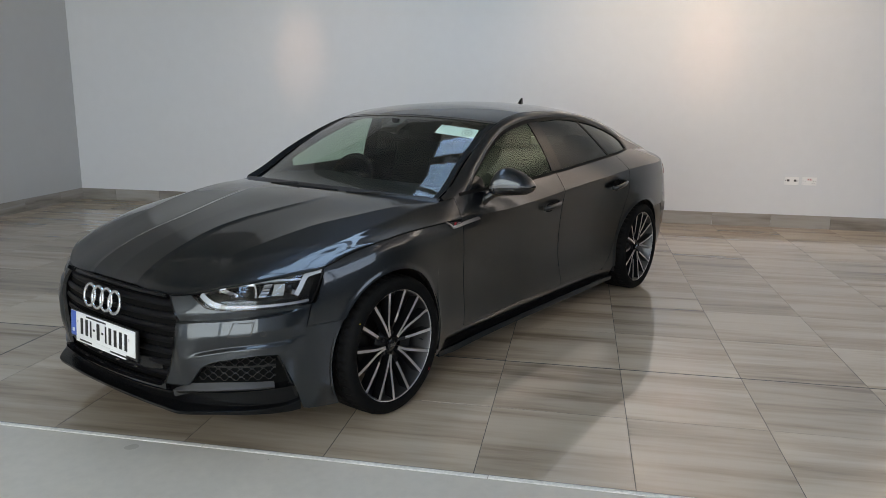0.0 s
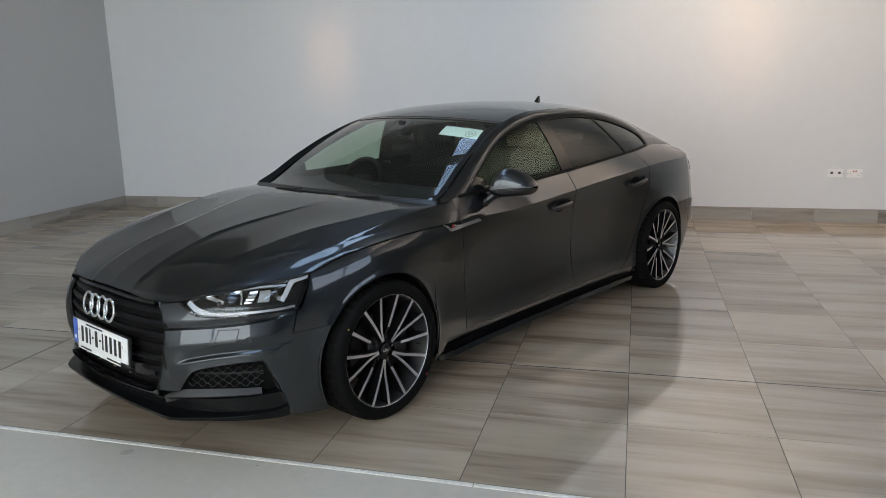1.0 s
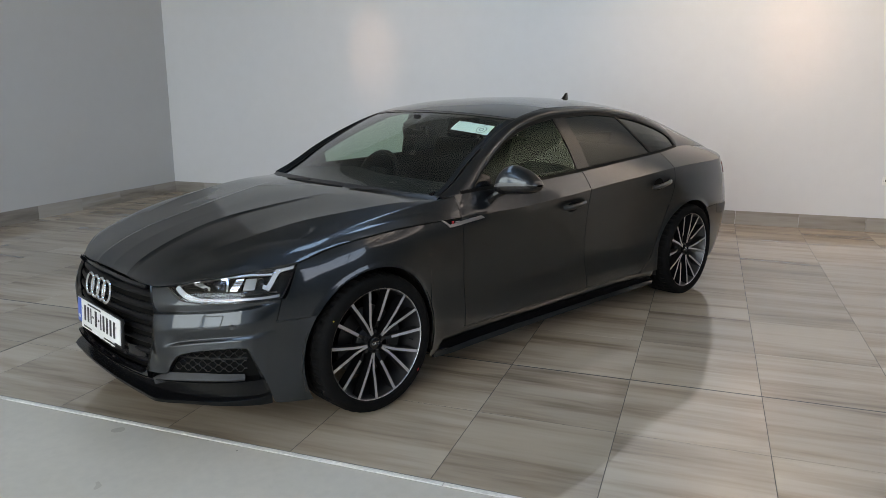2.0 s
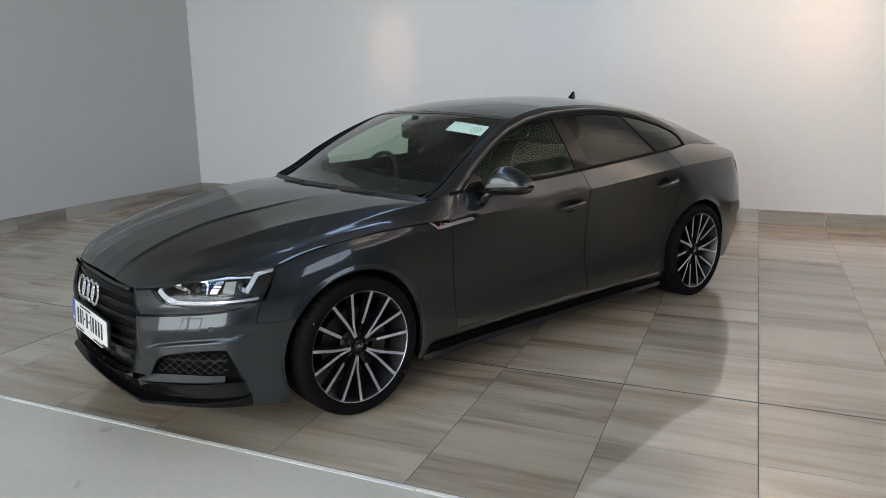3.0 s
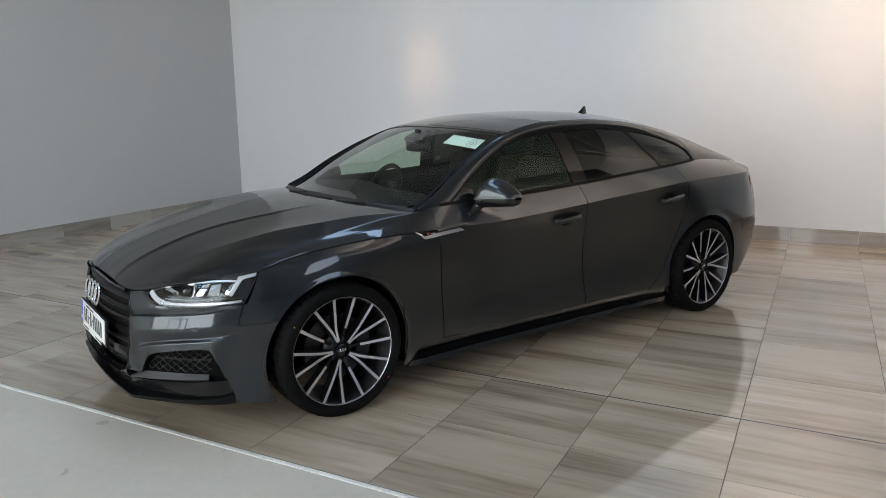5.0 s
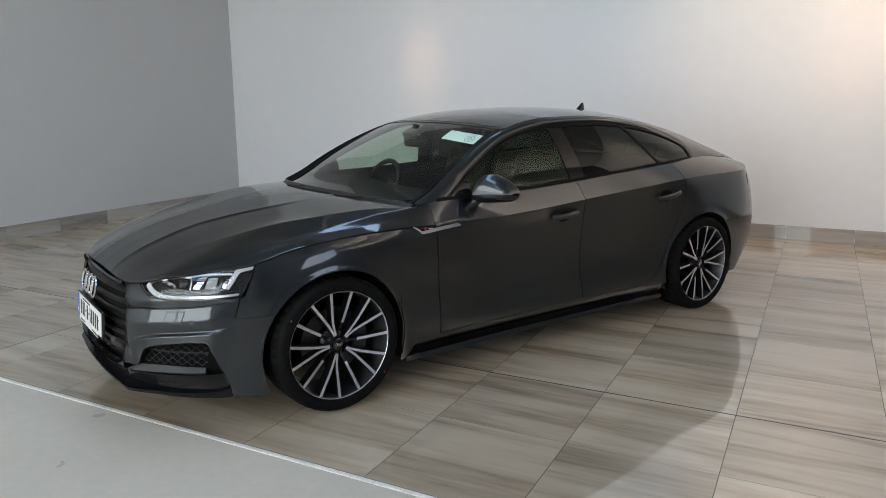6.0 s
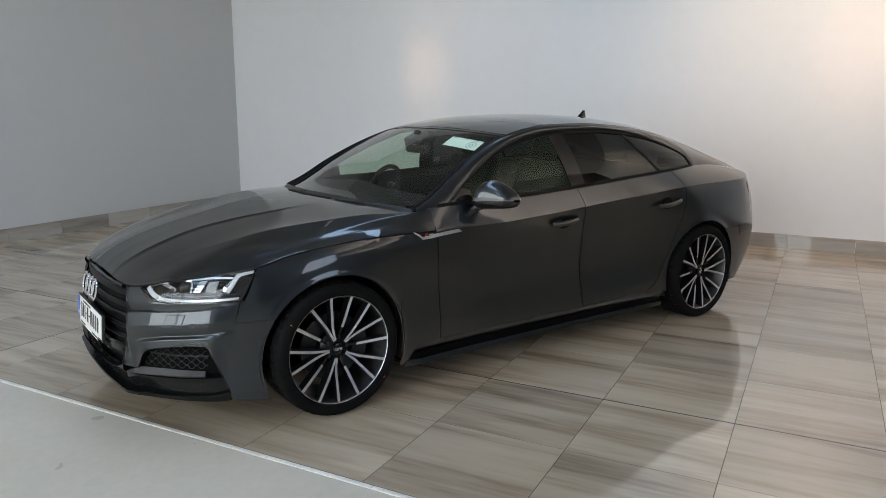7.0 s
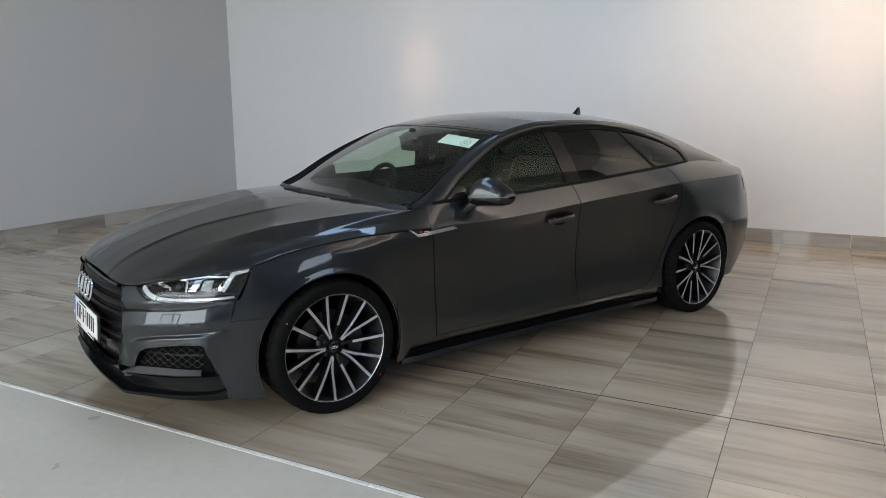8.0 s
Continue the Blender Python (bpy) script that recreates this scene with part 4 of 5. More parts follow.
# sills: a painted panel under the doors, a dark channel, and the painted skirt blade below it
SILL_X0, SILL_L = ARCH_R + 0.012, WB - 2 * ARCH_R - 0.03


def sill_part(z0, z1, out, start=0.0):
    def f(a, b):
        x = SILL_X0 + start + (SILL_L - start) * a
        z = z0 + (z1 - z0) * b
        return skin(tx(x), z, out(a, b))
    return sheet(f, 60, 8, 0.02)


def blade_out(a, b):
    """The skirt blade stands proud along its length and dies into the body at both ends."""
    return 0.004 + 0.024 * min(1, a / 0.06, (1 - a) / 0.16) * (1 - 0.55 * b)


pair("sill_panel", sill_part(0.192, 0.242, lambda a, b: -0.004 - 0.014 * (1 - b) ** 2), PAINT, car)
pair("sill_channel", sill_part(0.15, 0.196, lambda a, b: -0.022, start=0.05), SLAT_BLACK, car)
pair("side_skirt", sill_part(0.138, 0.166, blade_out, start=0.02), PAINT, car, "painted skirt blade")

# rear bumper and tail
def rear_bumper(a, b):
    z = 0.2 + 0.4 * b
    t = tx(WB + arch_x(z)) + (TEND - tx(WB + arch_x(z))) * a
    return skin(t, z)


pair("rear_bumper", sheet(rear_bumper, 44, 20, 0.012), PAINT, car)
pair("tail_panel", sheet(lambda a, b: skin(tx(3.343) + (TEND - tx(3.343)) * a, 0.602 + (crease(tx(3.343) + (TEND - tx(3.343)) * a) - 0.602) * b), 40, 18, 0.012), PAINT, car)
pair("tail_closing", sheet(lambda a, b: (1 - b) * skin(tx(3.6) + (TEND - tx(3.6)) * a, crease(tx(3.6) + (TEND - tx(3.6)) * a) - 0.001) + b * top(3.72, -(1 - a) * 0.99, -0.004), 24, 6), PAINT, car)
pair("tail_lamp", sheet(lambda a, b: skin(tx(3.44) + (tx(3.76) - tx(3.44)) * a, 0.79 + 0.03 * (1 - a) + (0.11 - 0.03 * (1 - a)) * b, 0.004), 24, 8, 0.015), RED_LENS, car)

# ---- glass ----
def screen_sink(x):
    """Depth of the windscreen under the pillars' edges, none at the roof."""
    return -0.004 - 0.024 * min(1, max(0, (1.25 - x) / 0.55))


def screen_point(x, c, out=0.0):
    return top(x, c, screen_sink(x) + out)


windscreen = linked("windscreen", *sheet(lambda a, b: screen_point(0.515 + (1.245 - 0.515) * a, (b * 2 - 1) * 0.96), 24, 60), SCREEN_GLASS, car, "green-tinted windscreen")
linked("screen_header", *sheet(lambda a, b: top(1.235 + 0.03 * a, (b * 2 - 1) * 0.97, -0.0015), 2, 40), BLACK_GLOSS, car)
pair("screen_edge", sheet(lambda a, b: screen_point(0.515 + (1.25 - 0.515) * a, -(0.925 + 0.033 * b), 0.0015), 30, 3), SEAL_BLACK, car)
pair("pillar_gasket", sheet(lambda a, b: screen_point(0.515 + (1.25 - 0.515) * a, -0.957, 0.0012) * (1 - b) + top(0.515 + (1.25 - 0.515) * a, -0.99, -0.0005) * b, 30, 3), SEAL_BLACK, car)
pair("pillar_trim", sheet(lambda a, b: top(0.54 + (1.24 - 0.54) * a, -(0.95 - 0.045 * b), -0.032 - 0.008 * b) + np.array((0.07 * b, 0, 0)), 24, 4), SEAL_BLACK, car)
back_window = linked("back_window", *sheet(lambda a, b: top(2.64 + (3.4 - 2.64) * a, (b * 2 - 1) * 0.93, -0.004), 20, 30), PRIVACY_GLASS, car)
pair("back_window_edge", sheet(lambda a, b: top(2.63 + (3.41 - 2.63) * a, -(0.925 + 0.065 * b), -0.003), 30, 2), BLACK_GLOSS, car)


def glass_sheet(x0, x1, lean0, lean1, n):
    """Side window between two leaning edges; lean: how far the edge moves along x from belt to rail."""
    def f(a, b):
        x = (x0 + x1) / 2
        for _ in range(4):
            s = 0.012 + (max(dlo(x) - 0.02, 0.02) - 0.012) * b
            x = x0 + lean0 * s + (x1 + lean1 * s - x0 - lean0 * s) * a
        return flank(x, s, -0.006)
    return sheet(f, n, 14)


side_panes = pair("front_side_window", glass_sheet(0.735, 1.615, 0, -0.07, 40), SIDE_GLASS, car, "green-tinted front side window")
for pane in (windscreen, *side_panes):
    pane.visible_shadow = False  # daylight falls into the cabin
pair("rear_side_window", glass_sheet(1.735, 2.46, -0.07, -0.28, 26), PRIVACY_GLASS, car, "dark privacy glass")
pair("quarter_window", glass_sheet(2.48, 2.84, -0.28, -0.02, 20), PRIVACY_GLASS, car, "dark privacy glass")


def pillar_sheet(x0, x1, lean, out):
    def f(a, b):
        x = (x0 + x1) / 2
        for _ in range(4):
            s = 0.01 + (dlo(x) - 0.01) * b
            x = x0 + (x1 - x0) * a + lean * s
        return flank(x, s, out)
    return sheet(f, 6, 14, 0.01)


pair("b_pillar", pillar_sheet(1.615, 1.735, -0.07, -0.002), PILLAR_BLACK, car)
pair("quarter_divider", pillar_sheet(2.458, 2.482, -0.28, -0.003), SEAL_BLACK, car)
pair("mirror_triangle", sheet(lambda a, b: flank(0.70 + 0.17 * a, (0.01 + (min(dlo(0.70 + 0.17 * a), 0.56 - 0.6 * max(0, a - 0.6)) + 0.005) * b), -0.001), 16, 6, 0.01), BLACK_GLOSS, car)
# black seals round the windows
seal_xs = spaced(0.695, 2.843, 110)
pair("window_seal", strip_sheet(seal_xs, lambda x: max(dlo(x) - 0.05, 0), lambda x: dlo(x) + 0.003, 3, lambda x, s: flank(x, s, 0.0005), 0.006), SEAL_BLACK, car)
pair("belt_trim", strip_sheet(spaced(0.64, 2.845, 60), lambda x: 0.0, lambda x: 1.0, 3, lambda x, s: np.array((x, -(belt(x)[0] + 0.004 - 0.004 * s), belt(x)[1] - 0.004 + 0.018 * s)), 0.008), SEAL_BLACK, car)


# ---- front end ----
def patch(corners, out, na=8, nb=4, fold=0.006, bulge=0.0):
    """Four-cornered piece on the skin; corners as (way round, height): low start, low end, high end, high start."""
    def f(a, b):
        t = (1 - b) * ((1 - a) * corners[0][0] + a * corners[1][0]) + b * ((1 - a) * corners[3][0] + a * corners[2][0])
        z = (1 - b) * ((1 - a) * corners[0][1] + a * corners[1][1]) + b * ((1 - a) * corners[3][1] + a * corners[2][1])
        return skin(t, z, (out(t, z) if callable(out) else out) + bulge * 4 * b * (1 - b))
    return sheet(f, na, nb, fold)


def band(line, width, out, fold=0.006, na=40, tall=None):
    """Strip of that height along a line of (way round, height)."""
    at = smooth([(k / (len(line) - 1), *p) for k, p in enumerate(line)])

    def f(a, b):
        t, z = at(a)
        return skin(t, z + (b - 0.5) * (tall(a) if tall else width), out)
    return sheet(f, na, 3, fold)


def ribbon(line, width, out, na=30, fold=0.005):
    """Strip of that width along a line of (way round, height), square to the line."""
    at = smooth([(k / (len(line) - 1), *p) for k, p in enumerate(line)])

    def f(a, b):
        p, q = np.array(at(max(a - 0.01, 0))), np.array(at(min(a + 0.01, 1)))
        d = (q - p) / max(np.linalg.norm(q - p), 1e-9)
        t, z = np.array(at(a)) + (b - 0.5) * width * np.array((-d[1], d[0]))
        return skin(t, z, out)
    return sheet(f, na, 2, fold)


def both_halves(f, na, nb, fold=0.0):
    """A sheet across the front, f(y share from -1 to 1, b)."""
    def g(a, b):
        s = 2 * a - 1
        p = f(abs(s), b)
        return np.array((p[0], p[1] if s >= 0 else -p[1], p[2]))
    return sheet(g, na, nb, fold, True)


def grille_bar(z0, out, h, depth, bow=0.004):
    prof = [(-depth, h * 0.35), (-0.004, h * 0.5), (0, h * 0.2), (0, -h * 0.2), (-0.004, -h * 0.5), (-depth, -h * 0.35), (-depth, h * 0.35)]

    def f(s, b):
        d, dz = prof[round(b * 6)]
        t = ty((grille_edge(z0) - 0.012) * s)
        return skin(t, z0 - bow * (1 - s) + dz, out + d)
    return both_halves(f, 40, 6)


def build_grille():
    g = new("grille")
    g.parent = car
    linked("grille_back", *both_halves(lambda s, b: skin(ty((grille_edge(0.28 + 0.36 * b) - 0.004) * s), 0.28 + 0.365 * b, -0.06), 30, 12), DARK_VOID, g)
    for k, z in enumerate((0.612, 0.562, 0.512, 0.462, 0.412, 0.362, 0.316)):
        linked("slat", *grille_bar(z, -0.014, 0.026, 0.04), SLAT_BLACK, g)
    for y in (0.12, 0.24, 0.34):
        pair("rib", sheet(lambda a, b: skin(ty(y) + 0.004 * (a - 0.5), 0.29 + 0.34 * b, -0.03), 2, 10, 0.02), BLACK_SATIN, g)
    pair("side_frame", sheet(lambda a, b: skin(ty(grille_edge(0.278 + 0.372 * b) - 0.014 * (1 - a)), 0.278 + 0.372 * b, 0.004 - 0.012 * (1 - a)), 3, 30, 0.02), BLACK_GLOSS, g)
    linked("top_frame", *both_halves(lambda s, b: skin(ty(0.392 * s), 0.634 + 0.013 * b, 0.001), 40, 3, 0.02), BLACK_GLOSS, g)
    linked("bottom_frame", *both_halves(lambda s, b: skin(ty(0.375 * s), 0.277 + 0.016 * b, 0.003), 40, 3, 0.02), BLACK_GLOSS, g)
    block("radar_cover", (0.03, 0.12, 0.06), Matrix.Translation(skin(ty(0.29), 0.345, -0.03)) @ pose(0, 0, 0, 0, 0, 14), BLACK_GLOSS, g, bevel=0.006)
    for y in (0.21, 0.07, -0.07, -0.2):
        block("grille_clip", (0.008, 0.022, 0.004), Matrix.Translation(Vector(skin(ty(abs(y)), 0.318, -0.008)) * Vector((1, 0, 1)) + Vector((0, y, 0))), SATIN_METAL, g, bevel=0.001)
    emblem = new("ring_emblem")
    emblem.parent = car
    for k in range(4):
        y = -0.013 + (k - 1.5) * 0.066
        vs, fs = [], []
        R, r = 0.0435, 0.0068
        for i in range(40):
            for j in range(10):
                a, b = 2 * math.pi * i / 40, 2 * math.pi * j / 10
                vs.append(((r * 0.9) * math.sin(b), (R + r * math.cos(b)) * math.cos(a), 1.08 * (R + r * math.cos(b)) * math.sin(a)))
                fs.append((i * 10 + j, ((i + 1) % 40) * 10 + j, ((i + 1) % 40) * 10 + (j + 1) % 10, i * 10 + (j + 1) % 10))
        ring = linked("ring", vs, fs, CHROME, emblem, "chrome ring")
        ring.matrix_local = pose(-0.882 + 0.001 * (k % 2), y, 0.582, 0, 12, 0)


build_grille()


def build_plate():
    plate = new("number_plate")
    plate.parent = car
    plate.matrix_local = pose(-0.897, -0.017, 0.434, 0, 4, 0)
    block("holder", (0.012, 0.534, 0.13), pose(0.008, 0, -0.004), BLACK_SATIN, plate, bevel=0.003)
    block("plate_board", (0.004, 0.514, 0.112), pose(0, 0, 0.0), PLATE_WHITE, plate, "white plate board", bevel=0.0015)
    block("blue_band", (0.002, 0.044, 0.11), pose(-0.002, 0.234, 0.0), PLATE_BLUE, plate, "blue band", bevel=0.0008)
    block("band_mark", (0.001, 0.018, 0.016), pose(-0.0033, 0.234, -0.03), PLATE_WHITE, plate, bevel=0)
    block("dealer_strip", (0.004, 0.40, 0.022), pose(-0.001, 0.012, -0.066), PLATE_WHITE, plate, bevel=0.001)
    x = 0.178
    for w in (0.03, 0.03, 0.016, 0.014, 0.034, 0.014, 0.016, 0.03, 0.03, 0.03, 0.03):
        short = w == 0.014
        block("dash_bar" if short else "character_bar", (0.0015, w if short else w * 0.66, 0.009 if short else 0.072), pose(-0.0028, x - w / 2, -0.003), PRINT_BLACK, plate, bevel=0)
        x -= w + 0.011
    for y, w, z in ((0.045, 0.16, 0.046), (0.13, 0.1, -0.066), (-0.14, 0.14, -0.066)):
        block("print_bar", (0.0012, w, 0.007), pose(-0.0036 if z < 0 else -0.0028, y, z), PRINT_BLACK, plate, bevel=0)
    for y in (-0.212, 0.198):
        block("screw", (0.003, 0.009, 0.009), pose(-0.0025, y, 0.012), SATIN_METAL, plate, bevel=0.001)


build_plate()

# splitter, intakes
split_low = smooth([(0.0, 0.178), (0.2, 0.177), (0.43, 0.175), (0.6, 0.174), (0.75, 0.166), (0.91, 0.158), (0.955, 0.162)])
split_edge = smooth([(0.0, 0.193), (0.43, 0.192), (0.6, 0.193), (0.78, 0.19), (0.89, 0.193), (0.955, 0.208)])
split_lip = smooth([(0.0, 0.034), (0.2, 0.035), (0.36, 0.042), (0.44, 0.055), (0.47, 0.059), (0.5, 0.054), (0.6, 0.032), (0.75, 0.015), (0.9, 0.003), (0.955, 0.0)])
split_ledge = smooth([(0.0, 0.25), (0.3, 0.25), (0.417, 0.254), (0.6, 0.267), (0.733, 0.271), (0.896, 0.277), (0.955, 0.279)])


def splitter(s, b):
    """Section of the lip: its edge, the shelf behind it, the upright panel and the thin ledge above."""
    t = 0.955 * s
    lo, ed, lip, led = split_low(t), split_edge(t), split_lip(t), split_ledge(t)
    k = 1 - ease((t - 0.9) / 0.05)
    section = [(lo, lip - 0.03), (lo, lip - 0.003), (lo + 0.002, lip), (ed - 0.002, lip), (ed, lip - 0.003), (ed + 0.007, -0.014), (led - 0.008, -0.02),
               (led - 0.006, 0.004 * k - 0.016 * (1 - k)), (led, 0.005 * k - 0.016 * (1 - k)), (led + 0.002, -0.012), (led + 0.012, -0.03)]
    z, out = section[round(b * 10)]
    return skin(t, z, out)


linked("splitter", *both_halves(splitter, 140, np.arange(11) / 10), SPLITTER_BLACK, car, "satin black front splitter", sharp=30)
pair("intake_back", sheet(lambda a, b: skin(0.47 + 0.5 * a, 0.2 + 0.235 * b, -0.045), 20, 10), DARK_VOID, car)
pair("intake_shelf", sheet(lambda a, b: skin(0.5 + 0.44 * a, 0.272, -0.05 + 0.03 * b), 20, 2), BLACK_SATIN, car)
blade_low = smooth([(0.425, 0.26), (0.52, 0.268), (0.66, 0.28), (0.848, 0.285)])
blade_high = smooth([(0.425, 0.263), (0.47, 0.28), (0.52, 0.295), (0.69, 0.306), (0.848, 0.303)])
pair("intake_blade", sheet(lambda a, b: skin(0.425 + 0.423 * a, blade_low(0.425 + 0.423 * a) * (1 - b) + blade_high(0.425 + 0.423 * a) * b, 0.006 - 0.02 * b), 40, 4, 0.03), BLADE_GREY, car, "satin grey blade")
pair("intake_duct_edge", ribbon([(0.872, 0.412), (0.9, 0.35), (0.945, 0.222)], 0.02, -0.012, 12, 0.03), BLACK_GLOSS, car)


def comb_lines():
    bm = bmesh.new()
    rows = 6
    for r in range(rows):
        z0 = 0.318 + r * 0.0165
        pts = []
        for k in range(30):
            t = 0.525 + k * 0.0115
            z = z0 + (0.0062 if (k // 1 + 2 * (r % 2)) % 4 in (0, 1) else -0.0062)
            if z > bump_low(t) - 0.006 or t > 0.862:
                continue
            pts.append(Vector(skin(t, z, -0.02)))
        if len(pts) > 3:
            tube(bm, pts, 0.0019, 5)
    return bm


for s in (1, -1):
    bm = comb_lines()
    if s < 0:
        bmesh.ops.scale(bm, vec=(1, -1, 1), verts=bm.verts)
    part("intake_mesh", bm, MESH_BLACK, car)
pair("intake_bar", sheet(lambda a, b: skin(0.53 + 0.33 * a, 0.362 + 0.008 * b, -0.026), 16, 2, 0.01), BLACK_SATIN, car)

# washer cover and parking sensor
pair("washer_gap", patch([(0.676, 0.503), (0.766, 0.508), (0.782, 0.562), (0.698, 0.560)], lambda t, z: bump_out(t, z) + 0.0006, 10, 6, 0.002), BLACK_SATIN, car)
pair("washer_cover", patch([(0.680, 0.5075), (0.762, 0.5125), (0.7778, 0.5585), (0.7022, 0.5565)], lambda t, z: bump_out(t, z) + 0.002, 10, 6, 0.003), PAINT, car)
for s in (1, -1):
    for t, z in ((0.812, 0.515),):
        p = skin(t, z, bump_out(t, z))
        q = skin(t, z, 0.04) - p
        m = Matrix.Translation((p[0], s * p[1], p[2])) @ Vector((q[0], s * q[1], q[2])).to_track_quat("-Y", "Z").to_matrix().to_4x4()
        for nm, prof, mt in (("sensor_ring", [(0.0, -0.0005), (0.0125, -0.0005), (0.0125, 0.01)], BLACK_SATIN), ("parking_sensor", [(0.0, -0.0025), (0.009, -0.0025), (0.0105, -0.001), (0.0105, 0.01)], PAINT)):
            ob = linked(nm, *lathe(prof, 20), mt, car)
            ob.matrix_local = m


# ---- headlamps ----
def lamp_end(z):
    return 1.012 + 0.08 * (z - 0.61) / 0.135


def lamp_area(out, shrink=0.0):
    def f(a, b):
        z, t = 0.66, 0.8
        for _ in range(5):
            t = 0.506 + (lamp_end(z) - 0.002 - 0.506) * a
            lo, hi = lamp_low(min(t, 1.02)), crease(t) - 0.006
            if t < 0.52:
                lo = min(lo, hi - 0.002)
            z = lo + shrink + (hi - lo - 2 * shrink) * b
        return skin(t, z, out)
    return f


for s in (1, -1):
    lamp = new("headlamp")
    lamp.parent = car

    def add(name, piece, mat, label="", sharp=35):
        return linked(name, *(piece if s > 0 else mirrored(piece)), mat, lamp, label, sharp=sharp)
    add("housing", sheet(lamp_area(-0.055), 40, 10), LAMP_HOUSING)
    add("lens", sheet(lamp_area(-0.002), 50, 12), LAMP_LENS, "clear headlamp lens")
    add("rim", joined([band([(0.51, 0.6515), (0.55, 0.634), (0.6, 0.613), (0.7, 0.608), (0.85, 0.609), (1.01, 0.6165)], 0.006, -0.004, 0.03), ribbon([(1.014, 0.614), (1.05, 0.672), (1.088, 0.741)], 0.007, -0.004, 12, 0.03)]), BLACK_GLOSS)
    add("running_light", joined([ribbon([(0.548, 0.657), (0.575, 0.64), (0.605, 0.626), (0.64, 0.617)], 0.019, -0.011, 20, 0.008), band([(0.64, 0.616), (0.7, 0.6135), (0.76, 0.613), (0.82, 0.614)], 0.013, -0.011, 0.008, 24)]), LIGHT_GUIDE, "clear running light guide")
    for k in range(10):
        add("running_light_rib", patch([(0.625 + k * 0.0195, 0.608), (0.6265 + k * 0.0195, 0.608), (0.6265 + k * 0.0195, 0.623), (0.625 + k * 0.0195, 0.623)], -0.0095, 2, 2, 0.003), LAMP_HOUSING)
    add("lower_chrome", band([(0.82, 0.615), (0.9, 0.617), (0.96, 0.62), (1.008, 0.624)], 0.009, -0.012, 0.008, 24), SATIN_METAL)
    add("lower_shelf", band([(0.66, 0.631), (0.75, 0.63), (0.86, 0.631), (1.0, 0.637)], 0.005, -0.022, 0.02), BLACK_GLOSS)
    add("signature_light", ribbon([(1.088, 0.737), (1.055, 0.7315), (1.015, 0.722), (0.999, 0.706), (0.978, 0.676), (0.957, 0.649)], 0.019, -0.013, 36, 0.01), LIGHT_GUIDE, "white angled light guide")
    add("signature_step", ribbon([(0.952, 0.668), (0.945, 0.652)], 0.014, -0.016, 6, 0.008), CHROME)
    add("upper_blade", band([(0.552, 0.662), (0.6, 0.677), (0.7, 0.692), (0.8, 0.703), (0.9, 0.708), (0.985, 0.709)], 0.007, -0.011, 0.012), SATIN_METAL)
    add("upper_cover", band([(0.6, 0.690), (0.7, 0.706), (0.8, 0.717), (0.92, 0.722), (1.0, 0.725)], 0.012, -0.02, 0.015), COVER_GREY)
    add("reflector", patch([(0.797, 0.645), (0.83, 0.645), (0.866, 0.693), (0.83, 0.691)], -0.024, 6, 5, 0.012, 0.006), CHROME, "chrome stepped reflector")
    for k in range(3):
        add("reflector_step", patch([(0.806 + k * 0.008, 0.656 + k * 0.011), (0.842 + k * 0.008, 0.656 + k * 0.011), (0.842 + k * 0.008, 0.658 + k * 0.011), (0.806 + k * 0.008, 0.658 + k * 0.011)], -0.016, 4, 2, 0.004), LAMP_HOUSING)
    add("reflector_stem", ribbon([(0.755, 0.693), (0.784, 0.688), (0.789, 0.668), (0.786, 0.645)], 0.008, -0.022, 16, 0.01), CHROME)
    add("frosted_lens", patch([(0.856, 0.648), (0.905, 0.648), (0.92, 0.692), (0.873, 0.69)], -0.024, 6, 5, 0.01, 0.004), FROSTED)
    add("inner_stroke", ribbon([(0.628, 0.674), (0.66, 0.668), (0.71, 0.653)], 0.014, -0.02, 10, 0.008), CHROME)
    for t0, z0, r in ((0.745, 0.66, 0.022), (0.938, 0.672, 0.019), (0.69, 0.648, 0.014)):
        p, q = skin(t0, z0, -0.028), skin(t0, z0, 0.0)
        way = Vector((q[0] - p[0], s * (q[1] - p[1]), 0))
        ob = linked("projector_lens", *lathe([(0.0, -0.014), (0.5 * r, -0.012), (0.85 * r, -0.004), (r, 0.006), (1.15 * r, 0.006), (1.15 * r, 0.03)], 28), BLACK_GLOSS, lamp)
        ob.matrix_local = Matrix.Translation((p[0], s * p[1], p[2])) @ way.to_track_quat("-Y", "Z").to_matrix().to_4x4()

